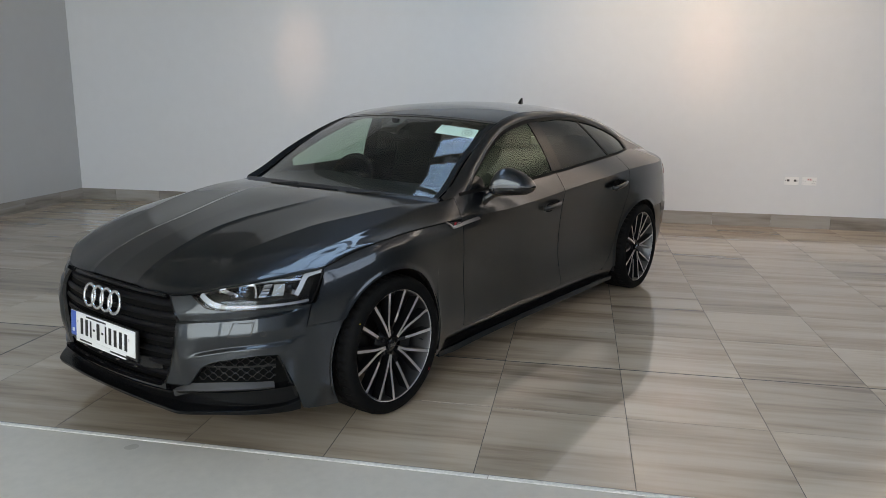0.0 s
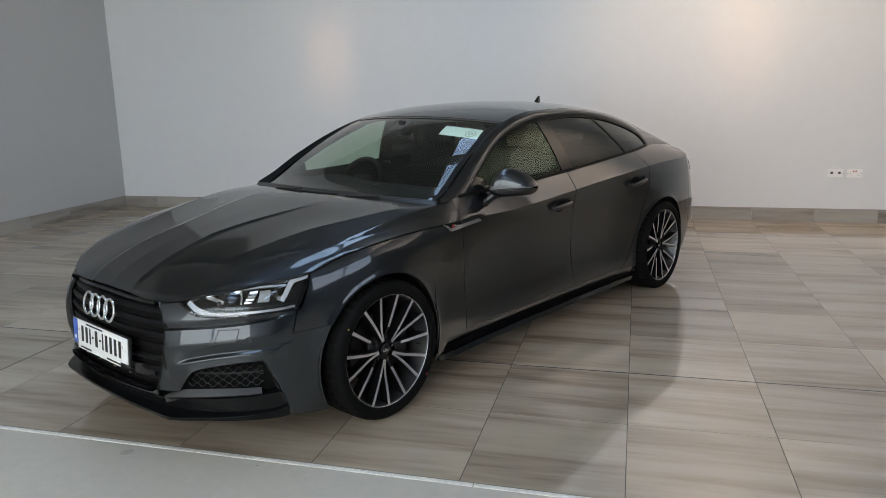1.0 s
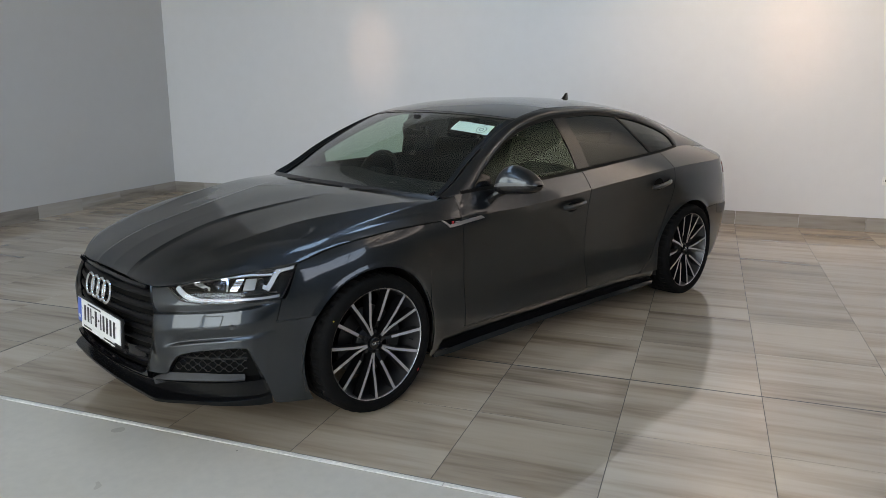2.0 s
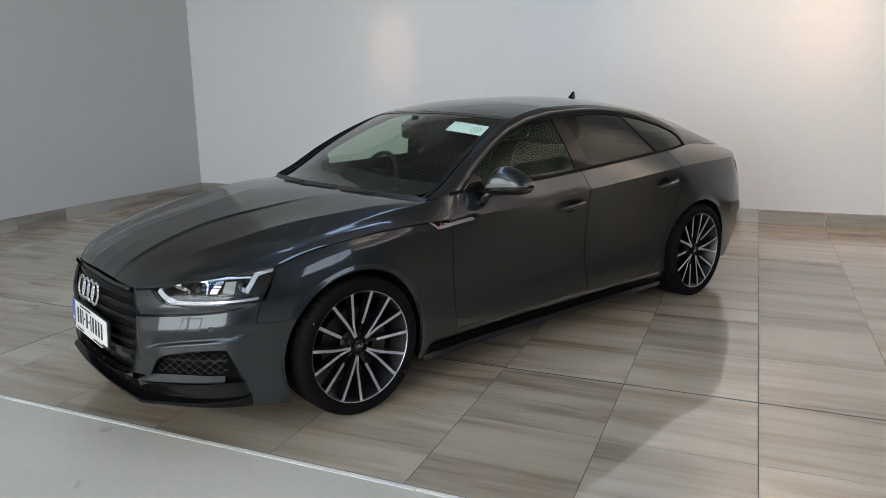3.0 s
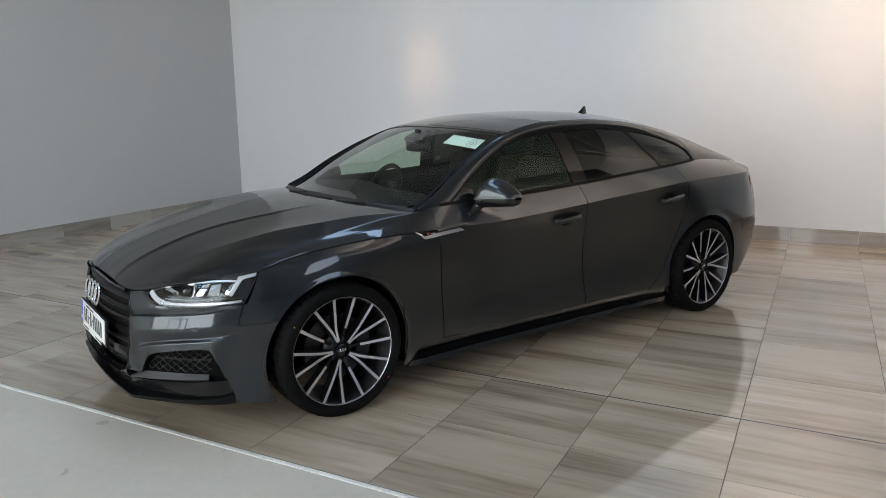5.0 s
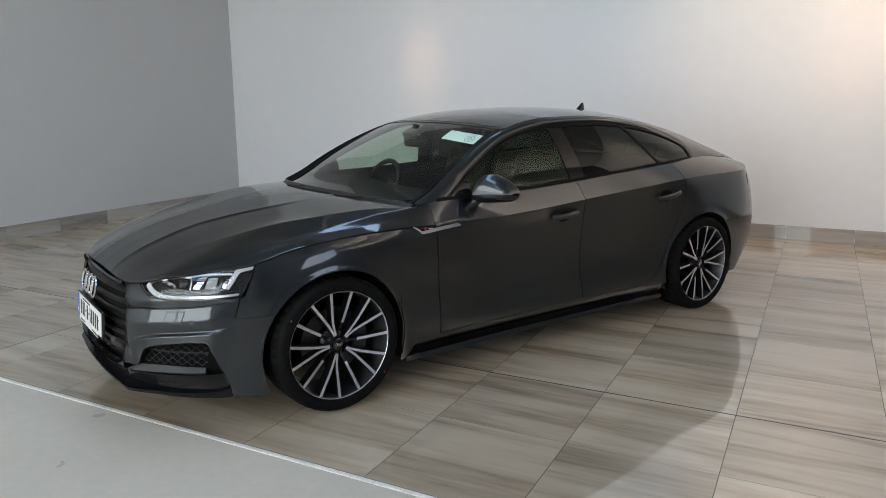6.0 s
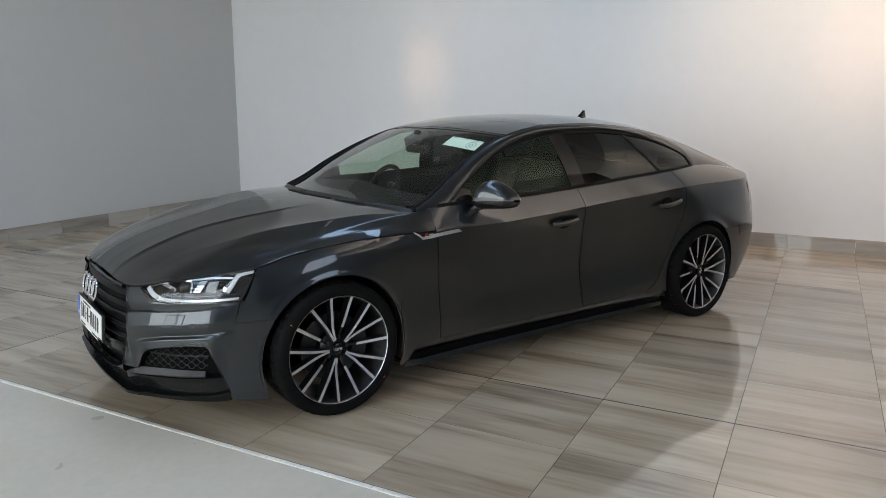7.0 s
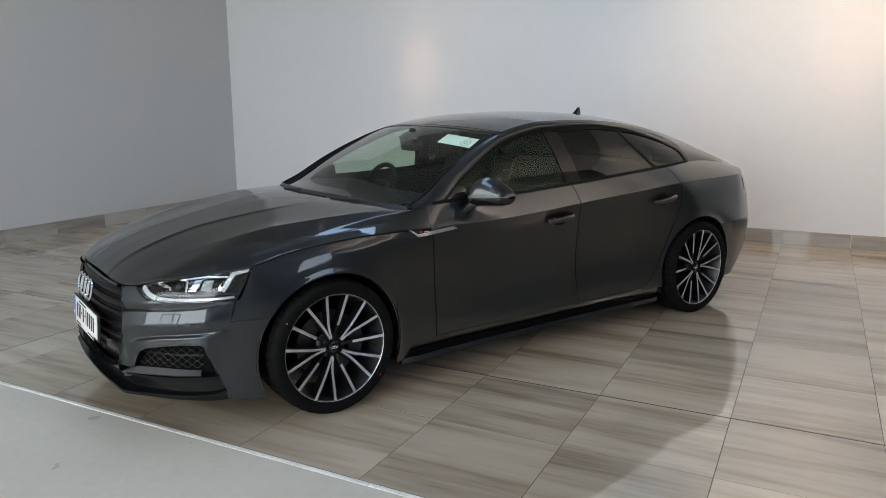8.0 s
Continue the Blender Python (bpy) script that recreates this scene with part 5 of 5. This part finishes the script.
# ---- sides ----
for s, doors in ((1, (front_doors[0], rear_doors[0])), (-1, (front_doors[1], rear_doors[1]))):
    for (x0, x1, z0, slope), door in (((1.412, 1.622, 0.777, 0.06), doors[0]), ((2.327, 2.55, 0.812, 0.10), doors[1])):
        xm, L = (x0 + x1) / 2, x1 - x0 - 0.012
        y = side_skin(xm, z0 + 0.5 * slope * L)[1]
        bm = bmesh.new()
        pts = [(xm + (k / 12 - 0.5) * L, y - 0.010 - 0.030 * math.sin(math.pi * k / 12) ** 0.35, z0 + slope * L * k / 12) for k in range(13)]
        tube(bm, pts, 0.0122, 10)
        for v in bm.verts:
            v.co.z += (v.co.z - z0) * 0.25
            v.co.y *= s
        part("door_handle", bm, PAINT, door)
        # Flattened near-black ball stands in for the shade of the handle's hollow.
        bm = bmesh.new()
        bmesh.ops.create_uvsphere(bm, u_segments=28, v_segments=14, radius=1.0, matrix=Matrix.Translation((xm + 0.004, s * (y + 0.006), z0 + slope * L / 2 + 0.008)) @ Matrix.Diagonal((0.07, 0.0105, 0.05, 1)))
        part("handle_recess", bm, DARK_VOID, door)
    # fender badge: a silver blade with a small dark and red plate
    def on_side(x, z, out):
        p = skin(tx(x), z, out)
        return np.array((p[0], s * p[1], p[2]))
    blade = smooth([(0.462, 0.822), (0.49, 0.803), (0.512, 0.786), (0.56, 0.787), (0.61, 0.791), (0.7, 0.797), (0.76, 0.802)])
    blade_w = smooth([(0.462, 0.005), (0.512, 0.013), (0.6, 0.017), (0.74, 0.016), (0.762, 0.001)])
    pc = sheet(lambda a, b: on_side(0.462 + 0.3 * a, blade(0.462 + 0.3 * a) + blade_w(0.462 + 0.3 * a) * b, 0.006), 40, 3, 0.008, s < 0)
    badge = linked("wing_badge", *pc, SATIN_METAL, car, "satin silver wing badge with red mark")
    pc = sheet(lambda a, b: on_side(0.488 + 0.105 * a, 0.802 + 0.004 * a + (0.018 - 0.004 * a) * b - 0.006 * a, 0.004), 10, 3, 0.006, s < 0)
    linked("badge_plate", *pc, BLACK_GLOSS, badge)
    pc = sheet(lambda a, b: on_side(0.522 + 0.015 * a + 0.005 * b, 0.802 + 0.012 * b, 0.0062), 3, 3, 0.003, s < 0)
    linked("badge_mark", *pc, BADGE_RED, badge, "small red mark")
    pc = sheet(lambda a, b: on_side(0.549 + 0.03 * a, 0.805 + 0.005 * b, 0.0058), 3, 2, 0.003, s < 0)
    linked("badge_bar", *pc, SATIN_METAL, badge)


# ---- door mirrors ----
mirror_crown = smooth([(0, 0.085), (0.15, 0.108), (0.32, 0.112), (0.6, 0.09), (0.85, 0.057), (1, 0.035)])


def mirror_point(k, ang):
    """k from the inner to the outer end, ang round the section."""
    cap = (1 - abs(2 * k - 1) ** 5.0) ** 0.5
    y = -0.835 - 0.205 * k
    x = 0.893 + 0.075 * k
    top_h = mirror_crown(k) * cap
    low_h = 0.04 * cap
    depth = 0.092 * (1 - 0.25 * k) * (0.35 + 0.65 * cap)
    c, s_ = math.cos(ang), math.sin(ang)
    dx = depth * math.copysign(abs(c) ** 0.8, c)
    if c > 0:
        dx *= 0.55
    dz = (top_h if s_ > 0 else low_h) * math.copysign(abs(s_) ** 0.85, s_)
    return np.array((x + dx, y, 0.948 + 0.02 * k + dz))


for s in (1, -1):
    mir = new("door_mirror")
    mir.parent = car
    if s < 0:
        mir.matrix_local = pose(0.015, -0.03, -0.02)

    def ringed(a0, a1, n, name, mat, grow=0.0):
        f = lambda a, b: mirror_point(0.002 + 0.996 * a, radians(a0 + (a1 - a0) * b)) * np.array((1, s, 1))
        linked(name, *sheet(f, 40, n, 0.004 if grow else 0, s > 0), mat, mir)
    ringed(0, 169, 30, "mirror_cap", PAINT)
    ringed(169, 177, 6, "indicator_strip", COVER_GREY)
    ringed(177, 360, 24, "mirror_base", BLACK_GLOSS)
    bm = bmesh.new()
    pts = [(0.83, s * -0.80, 0.872), (0.835, s * -0.825, 0.9), (0.855, s * -0.855, 0.925), (0.88, s * -0.89, 0.94)]
    tube(bm, pts, 0.021, 10)
    part("mirror_foot", bm, BLACK_GLOSS, mir)

# ---- wipers, aerial, sticker ----
for c0, c1, a0, a1 in ((-0.93, -0.42, 0.527, 0.5), (-0.3, 0.36, 0.502, 0.5)):
    wiper = new("wiper")
    wiper.parent = car
    bm = bmesh.new()
    tube(bm, [top(a0 + (a1 - a0) * k / 16, c0 + (c1 - c0) * k / 16, -0.008) for k in range(17)], 0.0045, 8)
    part("wiper_blade", bm, BLACK_SATIN, wiper)
    bm = bmesh.new()
    tube(bm, [top(0.486, c1 + 0.03, -0.008), top(0.494, c1 - 0.05, -0.006), top(0.507, (c0 + c1) / 2 + 0.05, 0.0)], 0.004, 8)
    part("wiper_arm", bm, BLACK_SATIN, wiper)
linked("scuttle", *sheet(lambda a, b: top(0.494 + 0.03 * a, (b * 2 - 1) * 1.0, -0.012 + 0.006 * a), 3, 40), BLACK_SATIN, car)

fin = bmesh.new()
for k in range(9):
    h = k / 8
    w = 0.018 * (1 - h) ** 0.6 + 0.0015
    x0, x1 = 2.455 + 0.075 * h ** 0.8, 2.565 - 0.012 * h
    ring = [fin.verts.new((x0 + (x1 - x0) * q, w * e * math.sin(math.pi * min(0.98, q * 0.75 + 0.22)), 1.352 + 0.056 * h)) for q, e in ((0, 0), (0.25, -1), (0.7, -1), (1, -0.6), (1, 0.6), (0.7, 1), (0.25, 1))]
    if k:
        for i in range(7):
            fin.faces.new((prev[i], prev[(i + 1) % 7], ring[(i + 1) % 7], ring[i]))
    prev = ring
fin.faces.new(prev)
part("roof_aerial", fin, BLACK_GLOSS, car)

sticker = new("screen_sticker")
sticker.parent = car


def on_screen(u, v, out):
    """u across from the car's middle to its side, v upwards."""
    return screen_point(1.066 + 0.096 * v + 0.006 * (1 - u) - 0.012 * u, -(0.54 + 0.37 * u) + 0.015 * v, out + 0.004)


linked("sticker_sheet", *sheet(lambda a, b: on_screen(a, b, -0.0075), 12, 6, 0.001), STICKER, sticker, "pale green paper sticker")
for u0, u1, v0, v1 in ((0.06, 0.2, 0.86, 0.93), (0.4, 0.55, 0.88, 0.95), (0.72, 0.86, 0.86, 0.92)):
    linked("print_bar", *sheet(lambda a, b: on_screen(u0 + (u1 - u0) * a, v0 + (v1 - v0) * b, -0.005), 3, 2), PRINT_GREY, sticker)
for r0, r1 in ((0.26, 0.31), (0.08, 0.15)):
    linked("print_ring", *sheet(lambda a, b: on_screen(0.78 + (r0 + (r1 - r0) * b) * 0.42 * math.cos(2 * math.pi * a), 0.4 + (r0 + (r1 - r0) * b) * 1.1 * math.sin(2 * math.pi * a), -0.005), 28, 1), PRINT_GREY, sticker)

pair("rear_vent", patch([(tx(3.28), 0.535), (tx(3.56), 0.52), (tx(3.56), 0.585), (tx(3.26), 0.605)], 0.002, 8, 5, 0.01), BLACK_SATIN, car)


# ---- wheels ----
def build_wheel(parent):
    w = new("wheel")
    w.parent = parent
    prof = [(0.255, -0.100), (0.2605, -0.112), (0.268, -0.1185), (0.283, -0.1225), (0.298, -0.1215), (0.309, -0.116), (0.317, -0.106), (0.3215, -0.094)]
    tread = [(0.3228, -0.086), (0.3236, -0.06), (0.3236, -0.056), (0.317, -0.055), (0.317, -0.047), (0.324, -0.046), (0.324, -0.014), (0.317, -0.013), (0.317, -0.005), (0.324, -0.004), (0.324, 0.03), (0.317, 0.031), (0.317, 0.039), (0.324, 0.04), (0.3228, 0.086)]
    rest = [(0.3215, 0.094), (0.309, 0.116), (0.28, 0.1225), (0.246, 0.1)]
    pr = prof + tread + rest
    vs, fs = lathe(pr, 144)
    n = len(pr)
    vs = [Vector(v) for v in vs]
    for i in range(0, 144, 3):
        for k in (7, 8, 9, 12, 13, 16, 17, 20, 21, 22):
            v = vs[i * n + k]
            v.x, v.z = v.x * 0.98, v.z * 0.98
    linked("tyre", vs, fs, RUBBER, w, "black low-profile tyre", sharp=25)
    linked("rim", *lathe([(0.2655, -0.1115), (0.2545, -0.107), (0.2505, -0.094), (0.246, -0.06), (0.236, -0.03), (0.23, 0.1)], 96), BARREL, w, "grey alloy rim barrel")
    linked("rim_lip", *lathe([(0.2565, -0.1065), (0.2585, -0.1095), (0.2625, -0.1125), (0.2658, -0.112), (0.2658, -0.104)], 120), SILVER, w, "polished rim lip")

    def spoke(line, face_from):
        """Bar along (radius, offset square to it, width, face depth) about the angle turn, with a polished front and sloping sides."""
        at = smooth(line)

        def bar(turn, r0, back, grow, lift, steps):
            bm = bmesh.new()
            c, n = math.cos(radians(turn)), math.sin(radians(turn))
            out, side = Vector((c, 0, n)), Vector((-n, 0, c))
            rings = []
            for r in np.linspace(r0, line[-1][0], steps):
                off, wd, dep = at(r)
                rings.append([bm.verts.new(out * r + side * (off + x * wd / 2) + Vector((0, dep + y, 0))) for x, y in ((-1, lift), (1, lift), (grow, back), (-grow, back))])
            for r, q in zip(rings, rings[1:]):
                for k in range(4):
                    bm.faces.new((r[k], r[(k + 1) % 4], q[(k + 1) % 4], q[k]))
            bm.faces.new(rings[0])
            bm.faces.new(rings[-1])
            return bm
        return lambda turn: (part("spoke", bar(turn, line[0][0], 0.044, 1.15, 0.0, 12), ALLOY_DARK, w, sharp=20), part("spoke_face", bar(turn, face_from, 0.003, 1.0, -0.0012, 12), SILVER, w, "polished spoke face", sharp=20))
    single = spoke([(0.05, 0.0, 0.015, -0.062), (0.1, 0.0, 0.013, -0.078), (0.2555, 0.0, 0.0145, -0.1075)], 0.103)
    forks = [spoke([(0.044, e * 0.0035, 0.009, -0.087), (0.075, e * 0.0068, 0.0105, -0.088), (0.11, e * 0.0125, 0.012, -0.091), (0.16, e * 0.0262, 0.013, -0.098), (0.2505, e * 0.0525, 0.0148, -0.1075)], 0.046) for e in (-1, 1)]
    for k in range(5):
        base = 72 * k
        single(base + 3)
        for fork in forks:
            fork(base + 39)
        p = Vector((0.0525 * math.cos(radians(base + 3)), -0.062, 0.0525 * math.sin(radians(base + 3))))
        bolt = linked("wheel_bolt", *lathe([(0.0, -0.012), (0.0085, -0.012), (0.0095, -0.004), (0.0095, 0.01)], 6), BLACK_SATIN, w)
        bolt.matrix_local = Matrix.Translation(p)
    linked("hub", *lathe([(0.0, -0.07), (0.03, -0.07), (0.06, -0.062), (0.076, -0.045), (0.08, 0.0)], 40), ALLOY_DARK, w)
    linked("centre_cap", *lathe([(0.0, -0.088), (0.022, -0.0875), (0.0275, -0.084), (0.029, -0.06)], 36), BLACK_GLOSS, w, "gloss black centre cap")
    bm = bmesh.new()
    for k in range(4):
        pts = [((k - 1.5) * 0.0085 + 0.0058 * math.cos(2 * math.pi * i / 18), -0.0885, 0.0065 * math.sin(2 * math.pi * i / 18)) for i in range(19)]
        tube(bm, pts, 0.0009, 5)
    part("cap_rings", bm, CHROME, w)
    linked("brake_disc", *lathe([(0.07, -0.01), (0.085, -0.022), (0.163, -0.022), (0.163, 0.008), (0.085, 0.008)], 64), STEEL, w)
    bm = bmesh.new()
    for k in range(9):
        a = radians(-28 + 56 * k / 8)
        box(bm, (0.075, 0.07, 0.02), Matrix.Translation((0.138 * math.cos(a), -0.012, 0.138 * math.sin(a))) @ Matrix.Rotation(-a, 4, "Y"))
    part("brake_caliper", bm, BLACK_SATIN, w)
    linked("valve", *lathe([(0.0, -0.02), (0.003, -0.02), (0.0035, 0.0)], 8), BLACK_SATIN, w).matrix_local = pose(0.225 * math.cos(radians(-9)), -0.07, 0.225 * math.sin(radians(-9)))
    return w


def again(w, m):
    """The same wheel elsewhere, sharing its meshes."""
    q = new("wheel")
    q.parent = car
    for c in w.children:
        o = c.copy()
        scene.collection.objects.link(o)
        o.parent = q
        o.matrix_local = c.matrix_local.copy()
    q.matrix_local = m
    return q


first_wheel = build_wheel(car)
first_wheel.matrix_local = pose(0, -0.7935, HUB_Z)
again(first_wheel, pose(WB, -0.7935, HUB_Z, 0, -33, 0))
again(first_wheel, pose(0, 0.7935, HUB_Z, 0, 0, 180))
again(first_wheel, pose(WB, 0.7935, HUB_Z, 0, 0, 180))
for deg, r, mt, size, words in ((-38, 0.29, BADGE_RED, (0.012, 0.0016, 0.005), "small red paint mark"), (146, 0.3, MARK_YELLOW, (0.006, 0.0016, 0.006), "small yellow paint dot")):
    block("tyre_mark", size, pose(r * math.cos(radians(deg)), -0.1225, r * math.sin(radians(deg)), 0, -deg - 90, 0), mt, first_wheel, words, bevel=0.0005)


# ---- cabin ----
def cushion(size, m, mat, parent, name, r=0.05):
    bm = bmesh.new()
    box(bm, size, None, 0)
    bmesh.ops.bevel(bm, geom=list(bm.edges), offset=r, segments=4, affect="EDGES", profile=0.5)
    bmesh.ops.transform(bm, matrix=m, verts=bm.verts)
    return part(name, bm, mat, parent)


for y in (-0.37, 0.37):
    seat = new("front_seat")
    seat.parent = car
    cushion((0.5, 0.5, 0.16), pose(1.42, y, 0.50, 0, -6, 0), LEATHER, seat, "seat_cushion")
    cushion((0.14, 0.48, 0.62), pose(1.74, y, 0.80, 0, 18, 0), LEATHER, seat, "seat_back", 0.06)
    cushion((0.09, 0.26, 0.17), pose(1.83, y, 1.17, 0, 14, 0), LEATHER, seat, "headrest", 0.04)
bench = new("rear_seat")
bench.parent = car
cushion((0.5, 1.25, 0.16), pose(2.28, 0, 0.52, 0, -8, 0), LEATHER, bench, "seat_cushion")
cushion((0.14, 1.25, 0.55), pose(2.6, 0, 0.78, 0, 24, 0), LEATHER, bench, "seat_back")
for y in (-0.4, 0.4):
    cushion((0.08, 0.25, 0.13), pose(2.73, y, 1.07, 0, 20, 0), LEATHER, bench, "headrest", 0.035)

dash_line = smooth([(0.36, 0.90), (0.55, 0.93), (0.78, 0.945), (0.9, 0.925), (0.96, 0.86), (0.99, 0.7)])
linked("dashboard", *sheet(lambda a, b: np.array((0.36 + 0.63 * a, (b * 2 - 1) * (0.62 + 0.1 * a), dash_line(0.36 + 0.63 * a) + 0.025 * math.exp(-((b * 2 - 1) * 0.7 - 0.37) ** 2 / 0.03) * min(1, a * 1.6))), 24, 30), CABIN_BLACK, car)
block("cabin_floor", (2.4, 1.4, 0.04), pose(1.9, 0, 0.33), CABIN_BLACK, car)
block("centre_console", (0.9, 0.22, 0.24), pose(1.35, 0, 0.55), CABIN_BLACK, car, bevel=0.03)
pair("door_card", sheet(lambda a, b: np.array((0.7 + 2.2 * a, -0.74, 0.35 + 0.6 * b + 0.07 * a)), 6, 4), CABIN_BLACK, car)
linked("headliner", *sheet(lambda a, b: top(1.27 + 1.3 * a, (b * 2 - 1) * 0.9, -0.03), 12, 12), HEADLINER, car)
block("parcel_shelf", (0.55, 1.1, 0.03), pose(2.95, 0, 0.97), CABIN_BLACK, car)

sw = new("steering_wheel")
sw.parent = car
sw.matrix_local = pose(1.03, 0.37, 0.88, 0, -65, 0)
bm = bmesh.new()
tube(bm, [(0.175 * math.cos(2 * math.pi * k / 40), 0.18 * math.sin(2 * math.pi * k / 40), 0) for k in range(41)], 0.016, 10)
part("wheel_rim", bm, LEATHER, sw)
cushion((0.14, 0.16, 0.05), pose(0, 0, -0.01), CABIN_BLACK, sw, "airbag_boss", 0.02)
for a in (0, 90, 180):
    block("wheel_spoke", (0.03, 0.12, 0.015), pose(0, 0, -0.005, 0, 0, a) @ pose(0, 0.11, 0), SATIN_METAL if a else CABIN_BLACK, sw)

rv = new("rear_view_mirror")
rv.parent = car
cushion((0.045, 0.24, 0.075), pose(1.08, 0.03, 1.185, 0, -8, 0), BLACK_GLOSS, rv, "mirror_body", 0.02)
block("mirror_stem", (0.03, 0.04, 0.09), pose(1.05, 0.0, 1.245, 0, 20, 0), BLACK_SATIN, rv)
block("sensor_cover", (0.12, 0.11, 0.03), Matrix.Translation(top(1.16, 0, -0.03)) @ pose(0, 0, 0, 0, -24, 0), BLACK_SATIN, rv)

# ---- wall sockets ----
for v, kind in ((3.894, "data"), (4.075, "power")):
    so = tagged(new("wall_socket"), "white double switched power socket with red rockers" if kind == "power" else "white double data outlet plate on the wall", "socket", "wall sockets")
    so.matrix_world = Matrix.Translation(room(U_BACK, v, 0.524)) @ ROOM
    block("face_plate", (0.012, 0.148, 0.088), pose(-0.006, 0, 0), SOCKET_WHITE, so, bevel=0.003)
    for s in (-1, 1):
        if kind == "power":
            for dx, dz, w, h in ((0, 0.012, 0.005, 0.009), (-0.011, -0.010, 0.008, 0.004), (0.011, -0.010, 0.008, 0.004)):
                block("pin_slot", (0.002, w, h), pose(-0.0128, s * 0.042 + dx, dz - 0.01), SOCKET_DARK, so, bevel=0)
            block("rocker", (0.004, 0.012, 0.018), pose(-0.0135, s * 0.012, 0.02), SOCKET_RED, so, "red rocker", bevel=0.001)
        else:
            block("outlet_port", (0.003, 0.026, 0.022), pose(-0.0128, s * 0.036, 0.004), BLADE_GREY, so, bevel=0.0005)
            block("port_shutter", (0.002, 0.016, 0.012), pose(-0.0145, s * 0.036, 0.004), SOCKET_DARK, so, bevel=0)
    for s in (-1, 1):
        block("screw_cap", (0.002, 0.006, 0.006), pose(-0.0128, s * 0.064, 0), BLADE_GREY, so, bevel=0.0005)


# ---- floor tiles and tiled skirting, piece by piece ----
def tile_mesh(name, w, l, h=0.012, bevel=0.0005, mat=TILE_MAT):
    bm = bmesh.new()
    box(bm, (w, l, h), None, 0)
    top_edges = [e for e in bm.edges if all(v.co.z > 0 for v in e.verts)]
    bmesh.ops.bevel(bm, geom=top_edges, offset=bevel, segments=1, affect="EDGES")
    data = bpy.data.meshes.new(name)
    bm.to_mesh(data)
    bm.free()
    data.materials.append(mat)
    return data


floor = tagged(new("floor"), "polished wood-veined beige grey porcelain floor tiles", "tiled floor", kind="structure")
U_LINES = [-1.05] + [0.364 + TILE * k for k in range(-1, 8) if 0.364 + TILE * k < U_BACK - 0.05] + [U_BACK]
V_JOINT = -1.52
V_LINES = [V_JOINT - TILE * k for k in range(5, 0, -1)] + [V_JOINT, -1.24] + [-0.62 + TILE * k for k in range(0, 26)]
V_LINES = [V_LEFT] + [v for v in V_LINES if V_LEFT + 0.05 < v < V_RIGHT - 0.05] + [V_RIGHT]
tile_shapes = {}
rng = random.Random(7)
for u0, u1 in zip(U_LINES, U_LINES[1:]):
    for v0, v1 in zip(V_LINES, V_LINES[1:]):
        ga = 0.005 if abs(v0 - V_JOINT) < 0.01 else 0.0015
        gb = 0.005 if abs(v1 - V_JOINT) < 0.01 else 0.0015
        gc = 0.006 if abs(u0 - 0.364) < 0.01 else 0.0015
        gd = 0.006 if abs(u1 - 0.364) < 0.01 else 0.0015
        w, l = u1 - u0 - gc - gd, v1 - v0 - ga - gb
        key = (round(w, 4), round(l, 4))
        if key not in tile_shapes:
            tile_shapes[key] = tile_mesh("tile", *key)
        ob = new("tile", tile_shapes[key])
        ob.parent = floor
        ob.matrix_local = Matrix.Translation(room((u0 + u1 + gc - gd) / 2, (v0 + v1 + ga - gb) / 2, -0.006 + rng.uniform(-0.0003, 0.0003))) @ ROOM @ pose(0, 0, 0, 0, 0, rng.choice((0, 180)) if abs(w - l) < 0.01 else 0)

SK_H, SK_T = 0.145, 0.012
skirt_shapes = {}
for side, a0, a1 in (("back", V_LEFT, V_RIGHT), ("left", U_STRIP, U_BACK - SK_T), ("right", U_STRIP, U_BACK - SK_T)):
    base = tagged(new("baseboard"), "tiled skirting of wood-veined porcelain along the wall", "baseboard", kind="structure")
    n = int((a1 - a0) / TILE) + 1
    marks = [a0] + [a for a in ([0.0 + TILE * k for k in range(-9, 26)] if side == "back" else [0.364 + TILE * k for k in range(-2, 9)]) if a0 + 0.05 < a < a1 - 0.05] + [a1]
    for s0, s1 in zip(marks, marks[1:]):
        l = round(s1 - s0 - 0.003, 4)
        if l not in skirt_shapes:
            skirt_shapes[l] = tile_mesh("skirting_tile", SK_H, l, SK_T, 0.002, SKIRTING)
        ob = new("skirting_tile", skirt_shapes[l])
        ob.parent = base
        mid = (s0 + s1) / 2
        if side == "back":
            m = Matrix.Translation(room(U_BACK - SK_T / 2, mid, SK_H / 2)) @ ROOM @ pose(0, 0, 0, 0, -90, 0)
        else:
            v = V_LEFT + SK_T / 2 if side == "left" else V_RIGHT - SK_T / 2
            m = Matrix.Translation(room(mid, v, SK_H / 2)) @ ROOM @ pose(0, 0, 0, 0, 0, 90 if side == "right" else -90) @ pose(0, 0, 0, 0, -90, 0)
        ob.matrix_local = m
